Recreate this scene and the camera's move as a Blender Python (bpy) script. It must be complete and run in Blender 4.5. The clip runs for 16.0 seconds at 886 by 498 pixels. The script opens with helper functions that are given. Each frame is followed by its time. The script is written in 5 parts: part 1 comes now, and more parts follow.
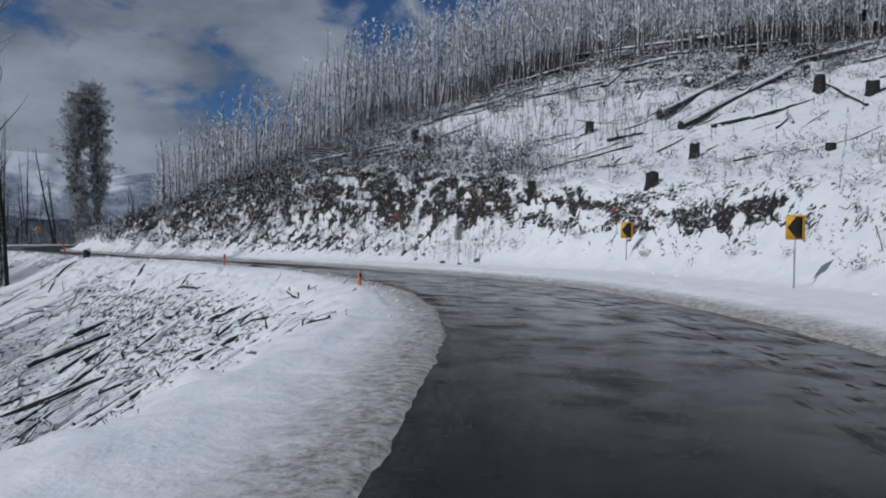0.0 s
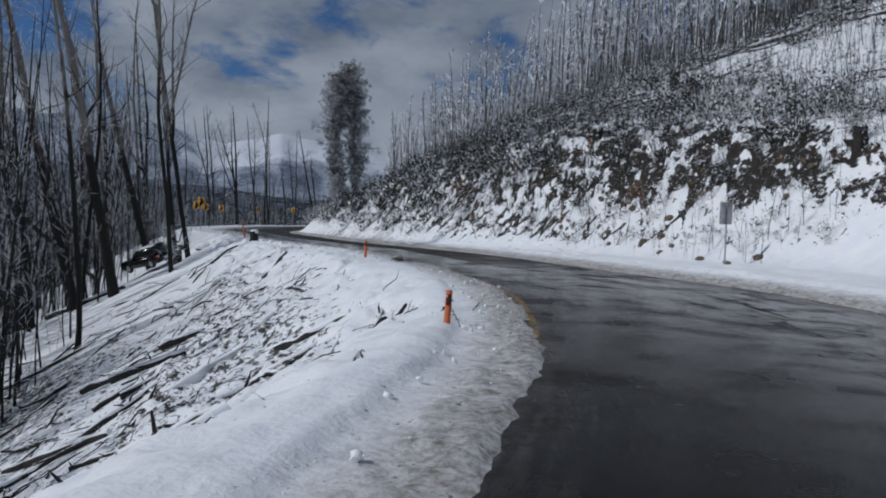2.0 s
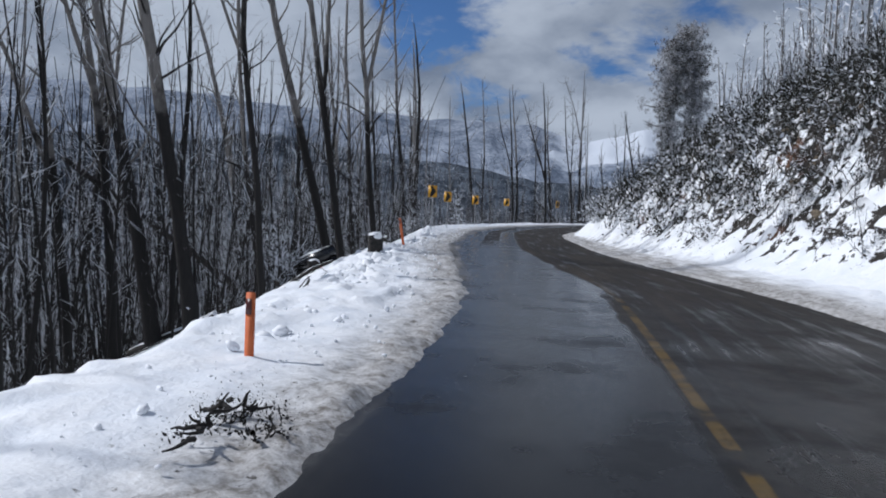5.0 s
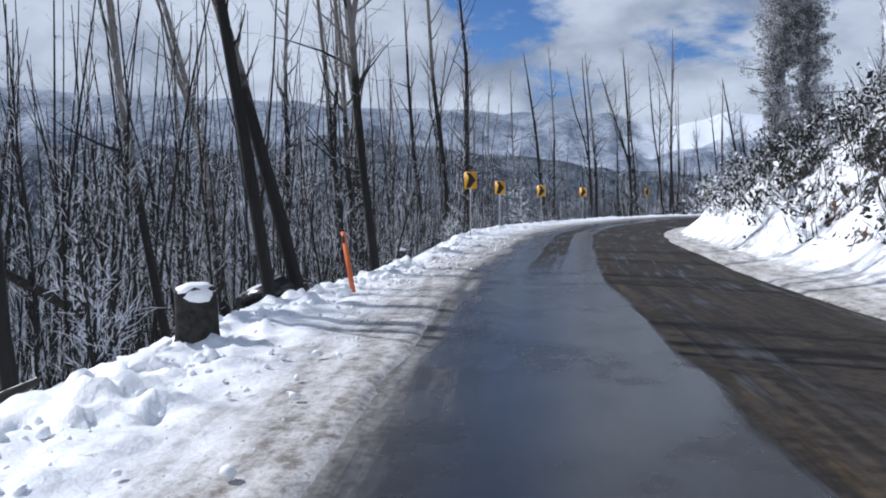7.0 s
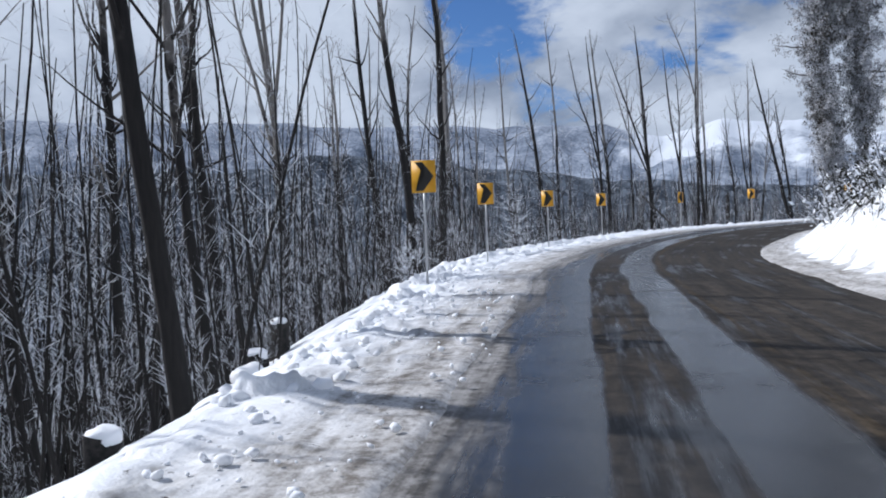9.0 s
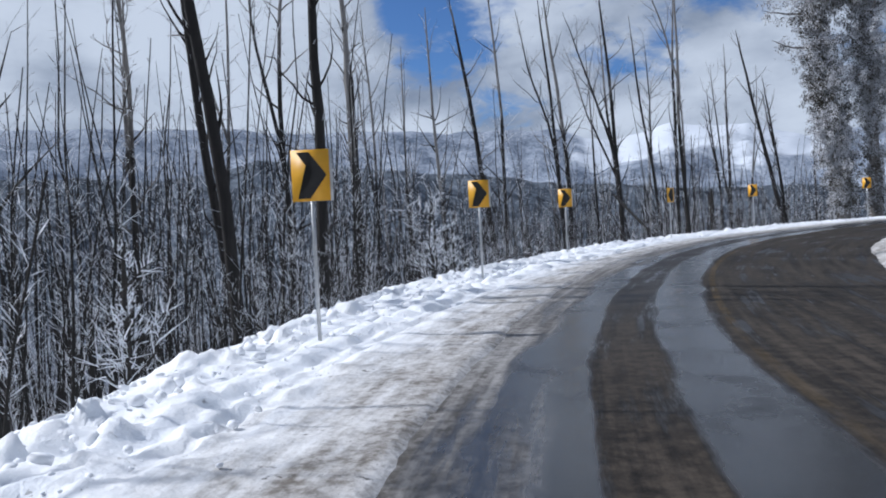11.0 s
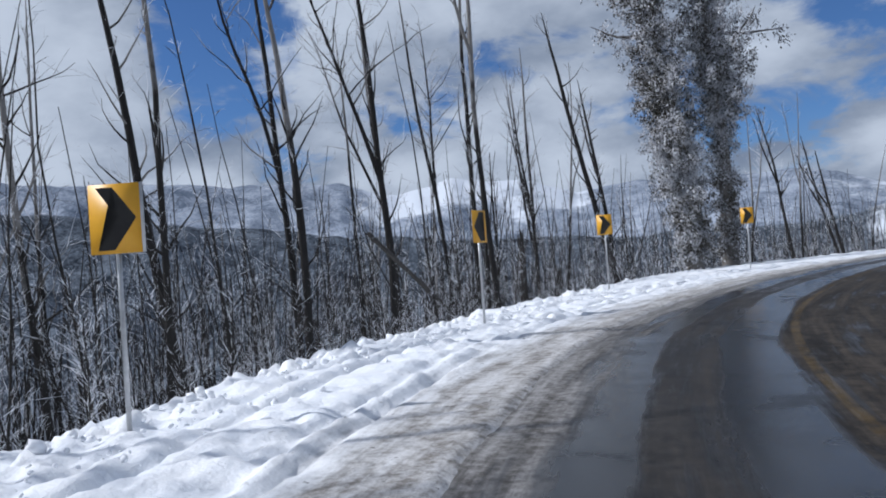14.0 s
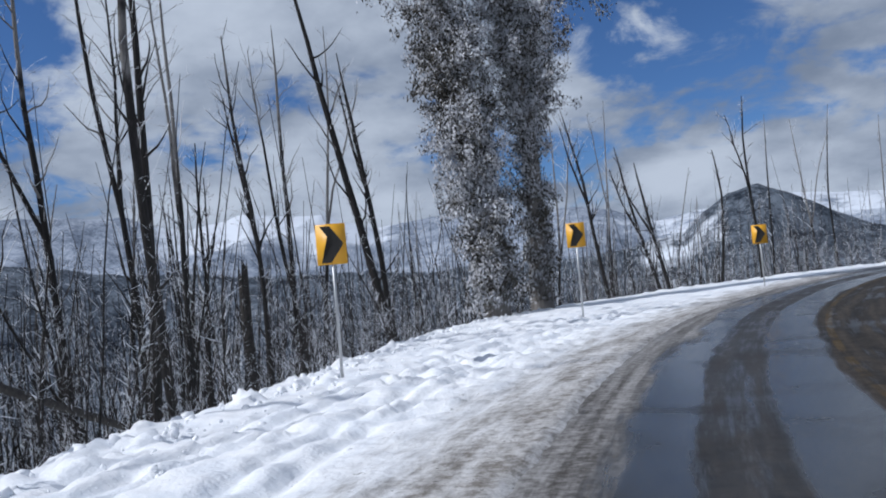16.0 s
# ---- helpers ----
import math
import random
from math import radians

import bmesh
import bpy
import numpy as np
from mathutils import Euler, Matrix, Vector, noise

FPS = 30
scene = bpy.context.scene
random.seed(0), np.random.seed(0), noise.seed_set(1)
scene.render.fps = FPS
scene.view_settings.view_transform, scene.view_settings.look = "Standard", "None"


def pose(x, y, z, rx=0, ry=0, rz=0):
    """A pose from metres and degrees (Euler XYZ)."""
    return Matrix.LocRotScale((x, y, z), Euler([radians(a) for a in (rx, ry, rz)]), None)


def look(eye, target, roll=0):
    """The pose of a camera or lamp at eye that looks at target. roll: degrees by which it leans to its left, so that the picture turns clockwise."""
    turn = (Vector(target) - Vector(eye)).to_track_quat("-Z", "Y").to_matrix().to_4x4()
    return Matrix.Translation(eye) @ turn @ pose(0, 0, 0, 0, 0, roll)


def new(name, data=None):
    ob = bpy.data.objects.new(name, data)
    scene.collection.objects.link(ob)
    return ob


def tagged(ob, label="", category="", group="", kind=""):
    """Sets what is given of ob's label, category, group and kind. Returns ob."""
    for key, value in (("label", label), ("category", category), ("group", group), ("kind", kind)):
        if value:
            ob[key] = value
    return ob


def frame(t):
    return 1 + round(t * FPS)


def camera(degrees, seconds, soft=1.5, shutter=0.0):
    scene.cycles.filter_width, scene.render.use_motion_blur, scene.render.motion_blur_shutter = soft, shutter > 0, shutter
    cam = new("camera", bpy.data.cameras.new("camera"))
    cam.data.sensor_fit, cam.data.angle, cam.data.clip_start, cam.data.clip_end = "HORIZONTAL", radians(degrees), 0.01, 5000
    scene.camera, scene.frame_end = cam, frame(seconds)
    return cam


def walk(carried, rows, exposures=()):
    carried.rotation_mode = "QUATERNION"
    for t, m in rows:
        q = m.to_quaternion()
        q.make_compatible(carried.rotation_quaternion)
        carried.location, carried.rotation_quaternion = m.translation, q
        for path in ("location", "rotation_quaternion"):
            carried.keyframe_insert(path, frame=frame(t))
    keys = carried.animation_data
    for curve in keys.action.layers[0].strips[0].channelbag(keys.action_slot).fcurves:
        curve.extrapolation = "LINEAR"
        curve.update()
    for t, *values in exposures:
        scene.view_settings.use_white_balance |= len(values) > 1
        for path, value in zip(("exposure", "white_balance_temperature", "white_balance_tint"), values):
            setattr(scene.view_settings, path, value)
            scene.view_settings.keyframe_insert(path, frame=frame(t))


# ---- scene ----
cam = camera(59.1, 16.0, 1.9)
METRES, EYE, TILT, LEAN, TURN = 136.0, 1.65, 0.0, -1.3, 0.0
ROWS = [
    (0.0, 0.0, 0.0, 0.0, 0.0, 0.0, -0.0),
    (0.5, 0.0037, 0.0296, 0.0004, 5.39, -0.66, -0.86),
    (1.0, 0.0062, 0.0593, 0.0005, 10.42, -1.13, -0.82),
    (1.5, 0.0078, 0.0881, 0.0008, 15.36, -1.36, -0.77),
    (2.0, 0.008, 0.1175, 0.0009, 20.2, -1.3, -0.81),
    (2.5, 0.0068, 0.1467, 0.0011, 24.48, -1.27, -1.1),
    (3.0, 0.0038, 0.1752, 0.0012, 28.62, -1.37, -1.46),
    (3.5, -0.0024, 0.2044, 0.0017, 32.83, -1.67, -2.39),
    (4.0, -0.0112, 0.2332, 0.0022, 37.52, -1.92, -2.84),
    (4.5, -0.0231, 0.2614, 0.0029, 42.5, -1.96, -2.42),
    (7.0, -0.118, 0.3814, 0.0059, 52.16, -2.36, 0.89),
    (7.5, -0.1422, 0.4038, 0.0064, 52.39, -2.2, 1.4),
    (8.0, -0.1665, 0.4267, 0.0069, 52.84, -1.81, 2.14),
    (8.5, -0.19, 0.4489, 0.0075, 52.72, -1.4, 2.54),
    (9.0, -0.2134, 0.4709, 0.0079, 51.9, -1.13, 2.9),
    (11.5, -0.31963, 0.59012, 0.0109, 47.64, -0.7, 3.86),
    (12.0, -0.33973, 0.61505, 0.011, 46.47, -0.3, 4.16),
    (12.5, -0.35795, 0.64102, 0.0115, 43.86, 0.26, 4.38),
    (13.0, -0.37449, 0.66754, 0.0123, 40.08, 0.8, 4.6),
    (13.5, -0.39118, 0.69655, 0.0125, 36.57, 1.38, 4.9),
    (14.0, -0.40537, 0.72522, 0.0133, 33.07, 1.9, 5.12),
    (14.5, -0.41775, 0.75383, 0.0136, 29.95, 2.27, 5.71),
    (15.0, -0.42735, 0.78311, 0.0145, 26.79, 2.57, 5.86),
    (15.5, -0.43455, 0.81235, 0.015, 23.13, 2.91, 6.11),
    (16.0, -0.43986, 0.84233, 0.0153, 18.45, 3.1, 6.21),
]
EXPOSURES = [(0.0, -1.37, 5780, 11), (3.0, -1.25, 5780, 11), (7.0, -0.20, 5790, 13), (12.0, -0.30, 5770, 12), (16.0, -0.46, 5770, 12)]
BASE = pose(0, 0, EYE, TILT, LEAN, TURN)
POSES = [(t, BASE @ pose(METRES * x, METRES * y, METRES * z, 90 + pitch, roll, yaw)) for t, x, y, z, yaw, pitch, roll in ROWS]
walk(cam, POSES, EXPOSURES)

# ---------------------------------------------------------------- light
SUN_FROM = Vector((-0.80, -0.50, 0.80)).normalized()
sun_data = bpy.data.lights.new("sun", "SUN")
sun_data.energy, sun_data.angle, sun_data.color = 5.0, radians(0.6), (1.0, 0.95, 0.87)
sun = new("sun", sun_data)
sun.matrix_world = look((0, 0, 200), Vector((0, 0, 200)) - SUN_FROM)

world = bpy.data.worlds.new("sky")
scene.world = world
world.use_nodes = True


class Nodes:
    """Short spelling for node trees."""

    def __init__(self, tree):
        self.tree = tree
        tree.nodes.clear()

    def add(self, kind, **values):
        n = self.tree.nodes.new(kind)
        for key, value in values.items():
            if key in n.inputs:
                n.inputs[key].default_value = value
            else:
                setattr(n, key, value)
        return n

    def link(self, a, b):
        self.tree.links.new(a, b)

    def noise(self, vector, scale, detail=4.0, rough=0.55, distort=0.0):
        n = self.add("ShaderNodeTexNoise", Scale=scale, Detail=detail, Roughness=rough, Distortion=distort)
        if vector is not None:
            self.link(vector, n.inputs["Vector"])
        return n.outputs["Fac"]

    def ramp(self, value, a, b, lo=0.0, hi=1.0):
        n = self.add("ShaderNodeMapRange", interpolation_type="SMOOTHSTEP")
        self.link(value, n.inputs["Value"])
        for key, v in (("From Min", a), ("From Max", b), ("To Min", lo), ("To Max", hi)):
            n.inputs[key].default_value = v
        return n.outputs["Result"]

    def math(self, op, a, b=None, c=None):
        n = self.add("ShaderNodeMath", operation=op)
        for i, v in enumerate((a, b, c)):
            if v is None:
                continue
            if isinstance(v, (int, float)):
                n.inputs[i].default_value = v
            else:
                self.link(v, n.inputs[i])
        return n.outputs[0]

    def mix(self, fac, a, b):
        n = self.add("ShaderNodeMix", data_type="RGBA")
        for i, v in ((0, fac), (6, a), (7, b)):
            if isinstance(v, (int, float)):
                n.inputs[i].default_value = v
            elif isinstance(v, tuple):
                n.inputs[i].default_value = (*v, 1.0) if len(v) == 3 else v
            else:
                self.link(v, n.inputs[i])
        return n.outputs[2]


def build_sky():
    g = Nodes(world.node_tree)
    sky = g.add("ShaderNodeTexSky", sky_type="NISHITA", sun_disc=False)
    sky.sun_elevation = math.asin(SUN_FROM.z)
    sky.sun_rotation = math.atan2(SUN_FROM.x, SUN_FROM.y)
    sky.altitude, sky.air_density, sky.dust_density, sky.ozone_density = 1400, 1.0, 0.4, 2.0
    way = g.add("ShaderNodeTexCoord").outputs["Generated"]
    sep = g.add("ShaderNodeSeparateXYZ")
    g.link(way, sep.inputs[0])
    # cloud deck: directions projected on a high plane, so that clouds flatten to the horizon
    up = g.math("ADD", g.math("MAXIMUM", sep.outputs[2], 0.0), 0.42)
    flat = g.add("ShaderNodeCombineXYZ")
    g.link(g.math("DIVIDE", sep.outputs[0], up), flat.inputs[0])
    g.link(g.math("DIVIDE", sep.outputs[1], up), flat.inputs[1])
    g.link(g.math("MULTIPLY", sep.outputs[2], 1.2), flat.inputs[2])
    big = g.noise(flat.outputs[0], 1.35, 8.0, 0.52, 0.25)
    soft = g.noise(flat.outputs[0], 2.6, 6.0, 0.55)
    # blue gaps in the deck: degrees left of north, degrees up, half-width, depth
    lack = None
    for yaw, el, wide, deep in GAPS:
        dot = g.add("ShaderNodeVectorMath", operation="DOT_PRODUCT")
        g.link(way, dot.inputs[0])
        dot.inputs[1].default_value = (-math.sin(radians(yaw)) * math.cos(radians(el)), math.cos(radians(yaw)) * math.cos(radians(el)), math.sin(radians(el)))
        gap = g.ramp(dot.outputs["Value"], math.cos(radians(wide)), math.cos(radians(wide * 0.15)), 0.0, deep)
        lack = gap if lack is None else g.math("ADD", lack, gap)
    ragged = g.math("MULTIPLY", g.math("SUBTRACT", g.noise(flat.outputs[0], 5.5, 7.0, 0.6, 0.4), 0.5), 0.46)
    thick = g.math("SUBTRACT", g.math("ADD", g.math("ADD", big, ragged), 0.045), lack)
    cover = g.ramp(thick, CLOUD_LO, CLOUD_HI)
    near = g.ramp(sep.outputs[2], 0.0, 0.16, 1.0, 0.0)
    cover = g.math("MAXIMUM", cover, g.math("MULTIPLY", near, 0.8))
    shade = g.ramp(g.math("ADD", g.math("MULTIPLY", soft, 0.6), g.math("MULTIPLY", big, 0.4)), 0.38, 0.62)
    cloud = g.mix(shade, (3.7, 4.4, 5.5), (10.0, 10.7, 11.4))
    tint = g.add("ShaderNodeMix", data_type="RGBA", blend_type="MULTIPLY")
    tint.inputs[0].default_value = 1.0
    tint.inputs[7].default_value = (0.84, 1.10, 1.42, 1.0)
    g.link(sky.outputs[0], tint.inputs[6])
    colour = g.mix(cover, tint.outputs[2], cloud)
    back = g.add("ShaderNodeBackground", Strength=0.072)
    g.link(colour, back.inputs["Color"])
    g.link(back.outputs[0], g.add("ShaderNodeOutputWorld").inputs[0])


CLOUD_LO, CLOUD_HI = 0.40, 0.50
GAPS = [(47, 17.5, 8.0, 0.17), (34, 10.0, 5.0, 0.08), (2, 20.0, 9.0, 0.22), (20, 8.0, 4.0, 0.06)]
build_sky()

# ---------------------------------------------------------------- materials


def material(name, rough=0.8, specular=0.4):
    m = bpy.data.materials.new(name)
    m.use_nodes = True
    g = Nodes(m.node_tree)
    b = g.add("ShaderNodeBsdfPrincipled", Roughness=rough)
    b.inputs["Specular IOR Level"].default_value = specular
    g.link(b.outputs[0], g.add("ShaderNodeOutputMaterial").inputs[0])
    return m, g, b


def bump(g, b, height, strength, distance):
    n = g.add("ShaderNodeBump", Strength=strength, Distance=distance)
    g.link(height, n.inputs["Height"])
    g.link(n.outputs[0], b.inputs["Normal"])
    return n


def snow_material():
    m, g, b = material("snow", 0.65, 0.3)
    geo = g.add("ShaderNodeNewGeometry")
    p = geo.outputs["Position"]
    fine, mid = g.noise(p, 9.0, 6.0, 0.65), g.noise(p, 1.3, 5.0, 0.6)
    soil = g.add("ShaderNodeAttribute", attribute_name="soil").outputs["Fac"]
    wood = g.add("ShaderNodeAttribute", attribute_name="wood").outputs["Fac"]
    clean = g.mix(g.ramp(mid, 0.3, 0.7), (0.80, 0.83, 0.87), (0.88, 0.89, 0.90))
    earth = g.mix(g.noise(p, 6.0, 6.0, 0.7), (0.004, 0.0035, 0.003), (0.030, 0.022, 0.015))
    earth = g.mix(g.ramp(g.noise(p, 0.32, 3.0), 0.60, 0.68), earth, g.mix(g.noise(p, 5.0, 6.0), (0.03, 0.014, 0.007), (0.15, 0.062, 0.022)))
    litter = g.mix(fine, (0.014, 0.013, 0.012), (0.06, 0.056, 0.053))
    # far forest with rime; the blue in both colours stands in for haze
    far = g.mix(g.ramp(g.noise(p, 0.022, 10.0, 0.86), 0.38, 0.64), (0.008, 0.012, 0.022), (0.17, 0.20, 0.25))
    sep = g.add("ShaderNodeSeparateXYZ")
    g.link(p, sep.inputs[0])
    # bare earth where the bank is cut, litter under the trees, haze-tinted forest on the far slopes
    m1 = g.ramp(g.math("ADD", soil, g.math("MULTIPLY", g.math("SUBTRACT", g.noise(p, 4.6, 7.0, 0.72), 0.5), 2.3)), 0.44, 0.52)
    m1 = g.math("MULTIPLY", m1, g.ramp(g.noise(p, 5.0, 6.0, 0.75), 0.33, 0.43))
    colour = g.mix(m1, clean, earth)
    m2 = g.ramp(g.math("ADD", wood, g.math("MULTIPLY", g.math("SUBTRACT", g.noise(p, 3.4, 7.0, 0.75), 0.5), 2.4)), 0.55, 0.68)
    colour = g.mix(m2, colour, litter)
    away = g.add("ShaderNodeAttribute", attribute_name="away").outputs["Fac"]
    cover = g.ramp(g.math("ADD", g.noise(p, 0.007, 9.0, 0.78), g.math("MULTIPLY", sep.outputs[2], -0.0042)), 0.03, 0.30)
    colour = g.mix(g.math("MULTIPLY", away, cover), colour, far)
    g.link(colour, b.inputs["Base Color"])
    bump(g, b, g.math("ADD", g.math("MULTIPLY", fine, 0.35), mid), 0.5, 0.12)
    return m


def verge_material():
    """Snow beside the asphalt, dirtied with slush and grit towards the road (UV: offset from the asphalt's edge, distance along)."""
    m, g, b = material("verge_snow", 0.6, 0.35)
    p = g.add("ShaderNodeNewGeometry").outputs["Position"]
    uv = g.add("ShaderNodeUVMap", uv_map="road").outputs[0]
    sep = g.add("ShaderNodeSeparateXYZ")
    g.link(uv, sep.inputs[0])
    stretch = g.add("ShaderNodeMapping")
    stretch.inputs["Scale"].default_value = (1.0, 0.16, 1.0)
    g.link(uv, stretch.inputs["Vector"])
    streak = g.noise(stretch.outputs[0], 3.2, 6.0, 0.65)
    crumb = g.noise(p, 5.5, 7.0, 0.8)
    later = g.ramp(sep.outputs[1], 46.0, 62.0)
    streak = g.math("ADD", g.math("MULTIPLY", streak, later), g.math("MULTIPLY", crumb, g.math("SUBTRACT", 1.0, later)))
    fine, mid = g.noise(p, 11.0, 6.0, 0.65), g.noise(p, 1.6, 5.0, 0.6)
    clean = g.mix(g.ramp(mid, 0.3, 0.7), (0.80, 0.83, 0.87), (0.88, 0.89, 0.90))
    slush = g.mix(g.ramp(g.math("ADD", g.math("MULTIPLY", g.noise(p, 7.0, 7.0, 0.75), 0.6), g.math("MULTIPLY", streak, 0.4)), 0.36, 0.62), (0.14, 0.122, 0.10), (0.60, 0.59, 0.58))
    wide = g.math("ADD", g.ramp(sep.outputs[1], 8.0, 24.0, 0.85, 0.78), g.ramp(sep.outputs[1], 52.0, 74.0, 0.0, 0.46))
    near = g.math("ADD", g.math("DIVIDE", sep.outputs[0], wide), g.math("MULTIPLY", g.math("SUBTRACT", g.math("ADD", g.math("MULTIPLY", streak, 0.6), g.math("MULTIPLY", mid, 0.4)), 0.5), g.ramp(sep.outputs[1], 46.0, 64.0, 1.9, 3.4)))
    colour = g.mix(g.ramp(near, 0.2, 1.7), slush, clean)
    grit = g.math("MULTIPLY", g.ramp(g.noise(p, 7.0, 6.0, 0.75), 0.60, 0.68), g.ramp(near, 0.8, 2.4, 1.0, 0.0))
    colour = g.mix(grit, colour, (0.07, 0.06, 0.05))
    wood = g.add("ShaderNodeAttribute", attribute_name="wood").outputs["Fac"]
    m2 = g.ramp(g.math("ADD", wood, g.math("MULTIPLY", g.math("SUBTRACT", g.noise(p, 3.4, 7.0, 0.75), 0.5), 2.4)), 0.55, 0.68)
    m2 = g.math("MULTIPLY", m2, g.ramp(wood, 0.10, 0.28))
    colour = g.mix(m2, colour, g.mix(fine, (0.014, 0.013, 0.012), (0.06, 0.056, 0.053)))
    g.link(colour, b.inputs["Base Color"])
    clump = g.noise(p, 2.6, 4.0, 0.6)
    bump(g, b, g.math("ADD", g.math("ADD", g.math("MULTIPLY", fine, 0.35), mid), g.math("MULTIPLY", clump, 0.9)), 0.42, 0.12)
    return m


def road_material():
    """Wet asphalt with dry mud between the wheel tracks (UV: metres from the lane's middle, metres along)."""
    m, g, b = material("wet_asphalt", 0.3, 0.5)
    p = g.add("ShaderNodeNewGeometry").outputs["Position"]
    uv = g.add("ShaderNodeUVMap", uv_map="road").outputs[0]
    sep = g.add("ShaderNodeSeparateXYZ")
    g.link(uv, sep.inputs[0])
    d, s = sep.outputs[0], sep.outputs[1]
    stretch = g.add("ShaderNodeMapping")
    stretch.inputs["Scale"].default_value = (1.0, 0.10, 1.0)
    g.link(uv, stretch.inputs["Vector"])
    streak = g.noise(stretch.outputs[0], 2.0, 6.0, 0.65)
    thin = g.add("ShaderNodeMapping")
    thin.inputs["Scale"].default_value = (1.0, 0.045, 1.0)
    g.link(uv, thin.inputs["Vector"])
    fine_streak = g.noise(thin.outputs[0], 4.2, 7.0, 0.7)
    patch = g.noise(p, 0.35, 4.0, 0.55)
    grain = g.noise(p, 90.0, 3.0, 0.7)
    wob = g.math("MULTIPLY", g.math("SUBTRACT", streak, 0.5), g.ramp(s, 50.0, 66.0, 1.1, 0.55))
    dd = g.math("ADD", d, wob)

    def band(a, b_, edge=0.15):
        return g.math("MULTIPLY", g.ramp(dd, a - edge, a + edge), g.ramp(dd, b_ - edge, b_ + edge, 1.0, 0.0))

    dry = g.ramp(s, 34.0, 66.0)
    middle = g.math("MULTIPLY", g.math("MULTIPLY", band(0.12, 0.95, 0.07), g.math("MULTIPLY", g.ramp(s, 70.0, 86.0), g.ramp(s, 96.0, 112.0, 1.0, 0.6))), g.ramp(g.noise(stretch.outputs[0], 1.3, 7.0, 0.72), 0.30, 0.50))
    other = g.math("MULTIPLY", band(1.85, 9.0, 0.09), dry)
    mud = g.math("MAXIMUM", middle, other)
    mud = g.math("MULTIPLY", mud, g.ramp(g.math("ADD", g.math("ADD", g.math("MULTIPLY", streak, 0.5), g.math("MULTIPLY", fine_streak, 0.5)), g.math("MULTIPLY", patch, 0.3)), 0.54, 0.66, 0.45, 0.95))
    early = g.math("MULTIPLY", g.ramp(g.math("ADD", streak, g.math("MULTIPLY", g.ramp(d, 2.0, 6.0), 0.12)), 0.60, 0.72), 0.12)
    mud = g.math("MAXIMUM", mud, early)
    tar = g.mix(g.ramp(patch, 0.3, 0.7), (0.006, 0.006, 0.007), (0.015, 0.015, 0.016))
    tar = g.mix(g.math("MULTIPLY", grain, 0.22), tar, (0.035, 0.035, 0.036))
    soil = g.mix(g.ramp(g.math("ADD", g.math("MULTIPLY", g.noise(p, 5.0, 7.0, 0.75), 0.5), g.math("MULTIPLY", fine_streak, 0.5)), 0.40, 0.66), (0.012, 0.010, 0.008), (0.075, 0.061, 0.047))
    colour = g.mix(mud, tar, soil)
    # black clots of wet grit thrown over the outer lane
    clot = g.math("MULTIPLY", g.ramp(g.math("ADD", g.math("MULTIPLY", fine_streak, 0.55), g.math("MULTIPLY", g.noise(p, 2.2, 7.0, 0.75), 0.45)), 0.53, 0.58), g.math("MULTIPLY", g.ramp(d, 2.4, 4.4), g.ramp(s, 36.0, 60.0, 0.9, 0.15)))
    colour = g.mix(clot, colour, (0.007, 0.006, 0.005))
    # slush pushed on to the lane's outer edge
    shift = g.ramp(s, 88.0, 112.0, 0.0, 0.35)
    edge = g.ramp(g.math("ADD", g.math("SUBTRACT", d, shift), g.math("MULTIPLY", g.math("SUBTRACT", streak, 0.5), 2.6)), -1.35, -0.55, 1.0, 0.0)
    edge = g.math("MULTIPLY", edge, g.ramp(s, 40.0, 75.0, 0.25, 1.0))
    colour = g.mix(g.math("MULTIPLY", edge, 0.85), colour, g.mix(g.ramp(g.math("ADD", g.math("MULTIPLY", g.noise(p, 8.0, 7.0, 0.75), 0.5), g.math("MULTIPLY", fine_streak, 0.5)), 0.38, 0.64), (0.055, 0.047, 0.038), (0.38, 0.37, 0.36)))
    # worn yellow lines
    wear = g.ramp(g.noise(p, 1.7, 6.0, 0.7), 0.36, 0.58)
    centre = g.math("MULTIPLY", g.ramp(g.math("ABSOLUTE", g.math("SUBTRACT", d, 2.05)), 0.05, 0.08, 1.0, 0.0), g.ramp(s, 30.0, 42.0))
    left = g.math("MULTIPLY", g.ramp(g.math("ABSOLUTE", g.math("ADD", d, 1.24)), 0.05, 0.085, 1.0, 0.0), g.math("MULTIPLY", g.ramp(s, 23.0, 29.0, 0.0, 0.8), g.ramp(s, 36.0, 44.0, 1.0, 0.0)))
    line = g.math("MULTIPLY", g.math("MAXIMUM", g.math("MULTIPLY", centre, g.math("ADD", g.ramp(s, 50.0, 62.0, 0.36, 0.06), g.ramp(s, 98.0, 112.0, 0.0, 0.10))), left), wear)
    colour = g.mix(line, colour, (0.28, 0.17, 0.03))
    g.link(colour, b.inputs["Base Color"])
    wet = g.math("MULTIPLY", g.math("SUBTRACT", 1.0, g.math("MAXIMUM", g.math("MAXIMUM", mud, clot), edge)), g.ramp(g.noise(p, 0.8, 5.0, 0.6), 0.25, 0.65, 0.55, 1.0))
    g.link(g.ramp(wet, 0.0, 1.0, 0.75, 0.13), b.inputs["Roughness"])
    g.link(g.math("MULTIPLY", g.ramp(s, 40.0, 62.0, 0.03, 0.5), g.ramp(mud, 0.0, 1.0, 1.0, 0.3)), b.inputs["Specular IOR Level"])
    bump(g, b, g.math("ADD", g.math("MULTIPLY", grain, 0.3), g.math("MULTIPLY", mud, 0.8)), 0.25, 0.02)
    return m


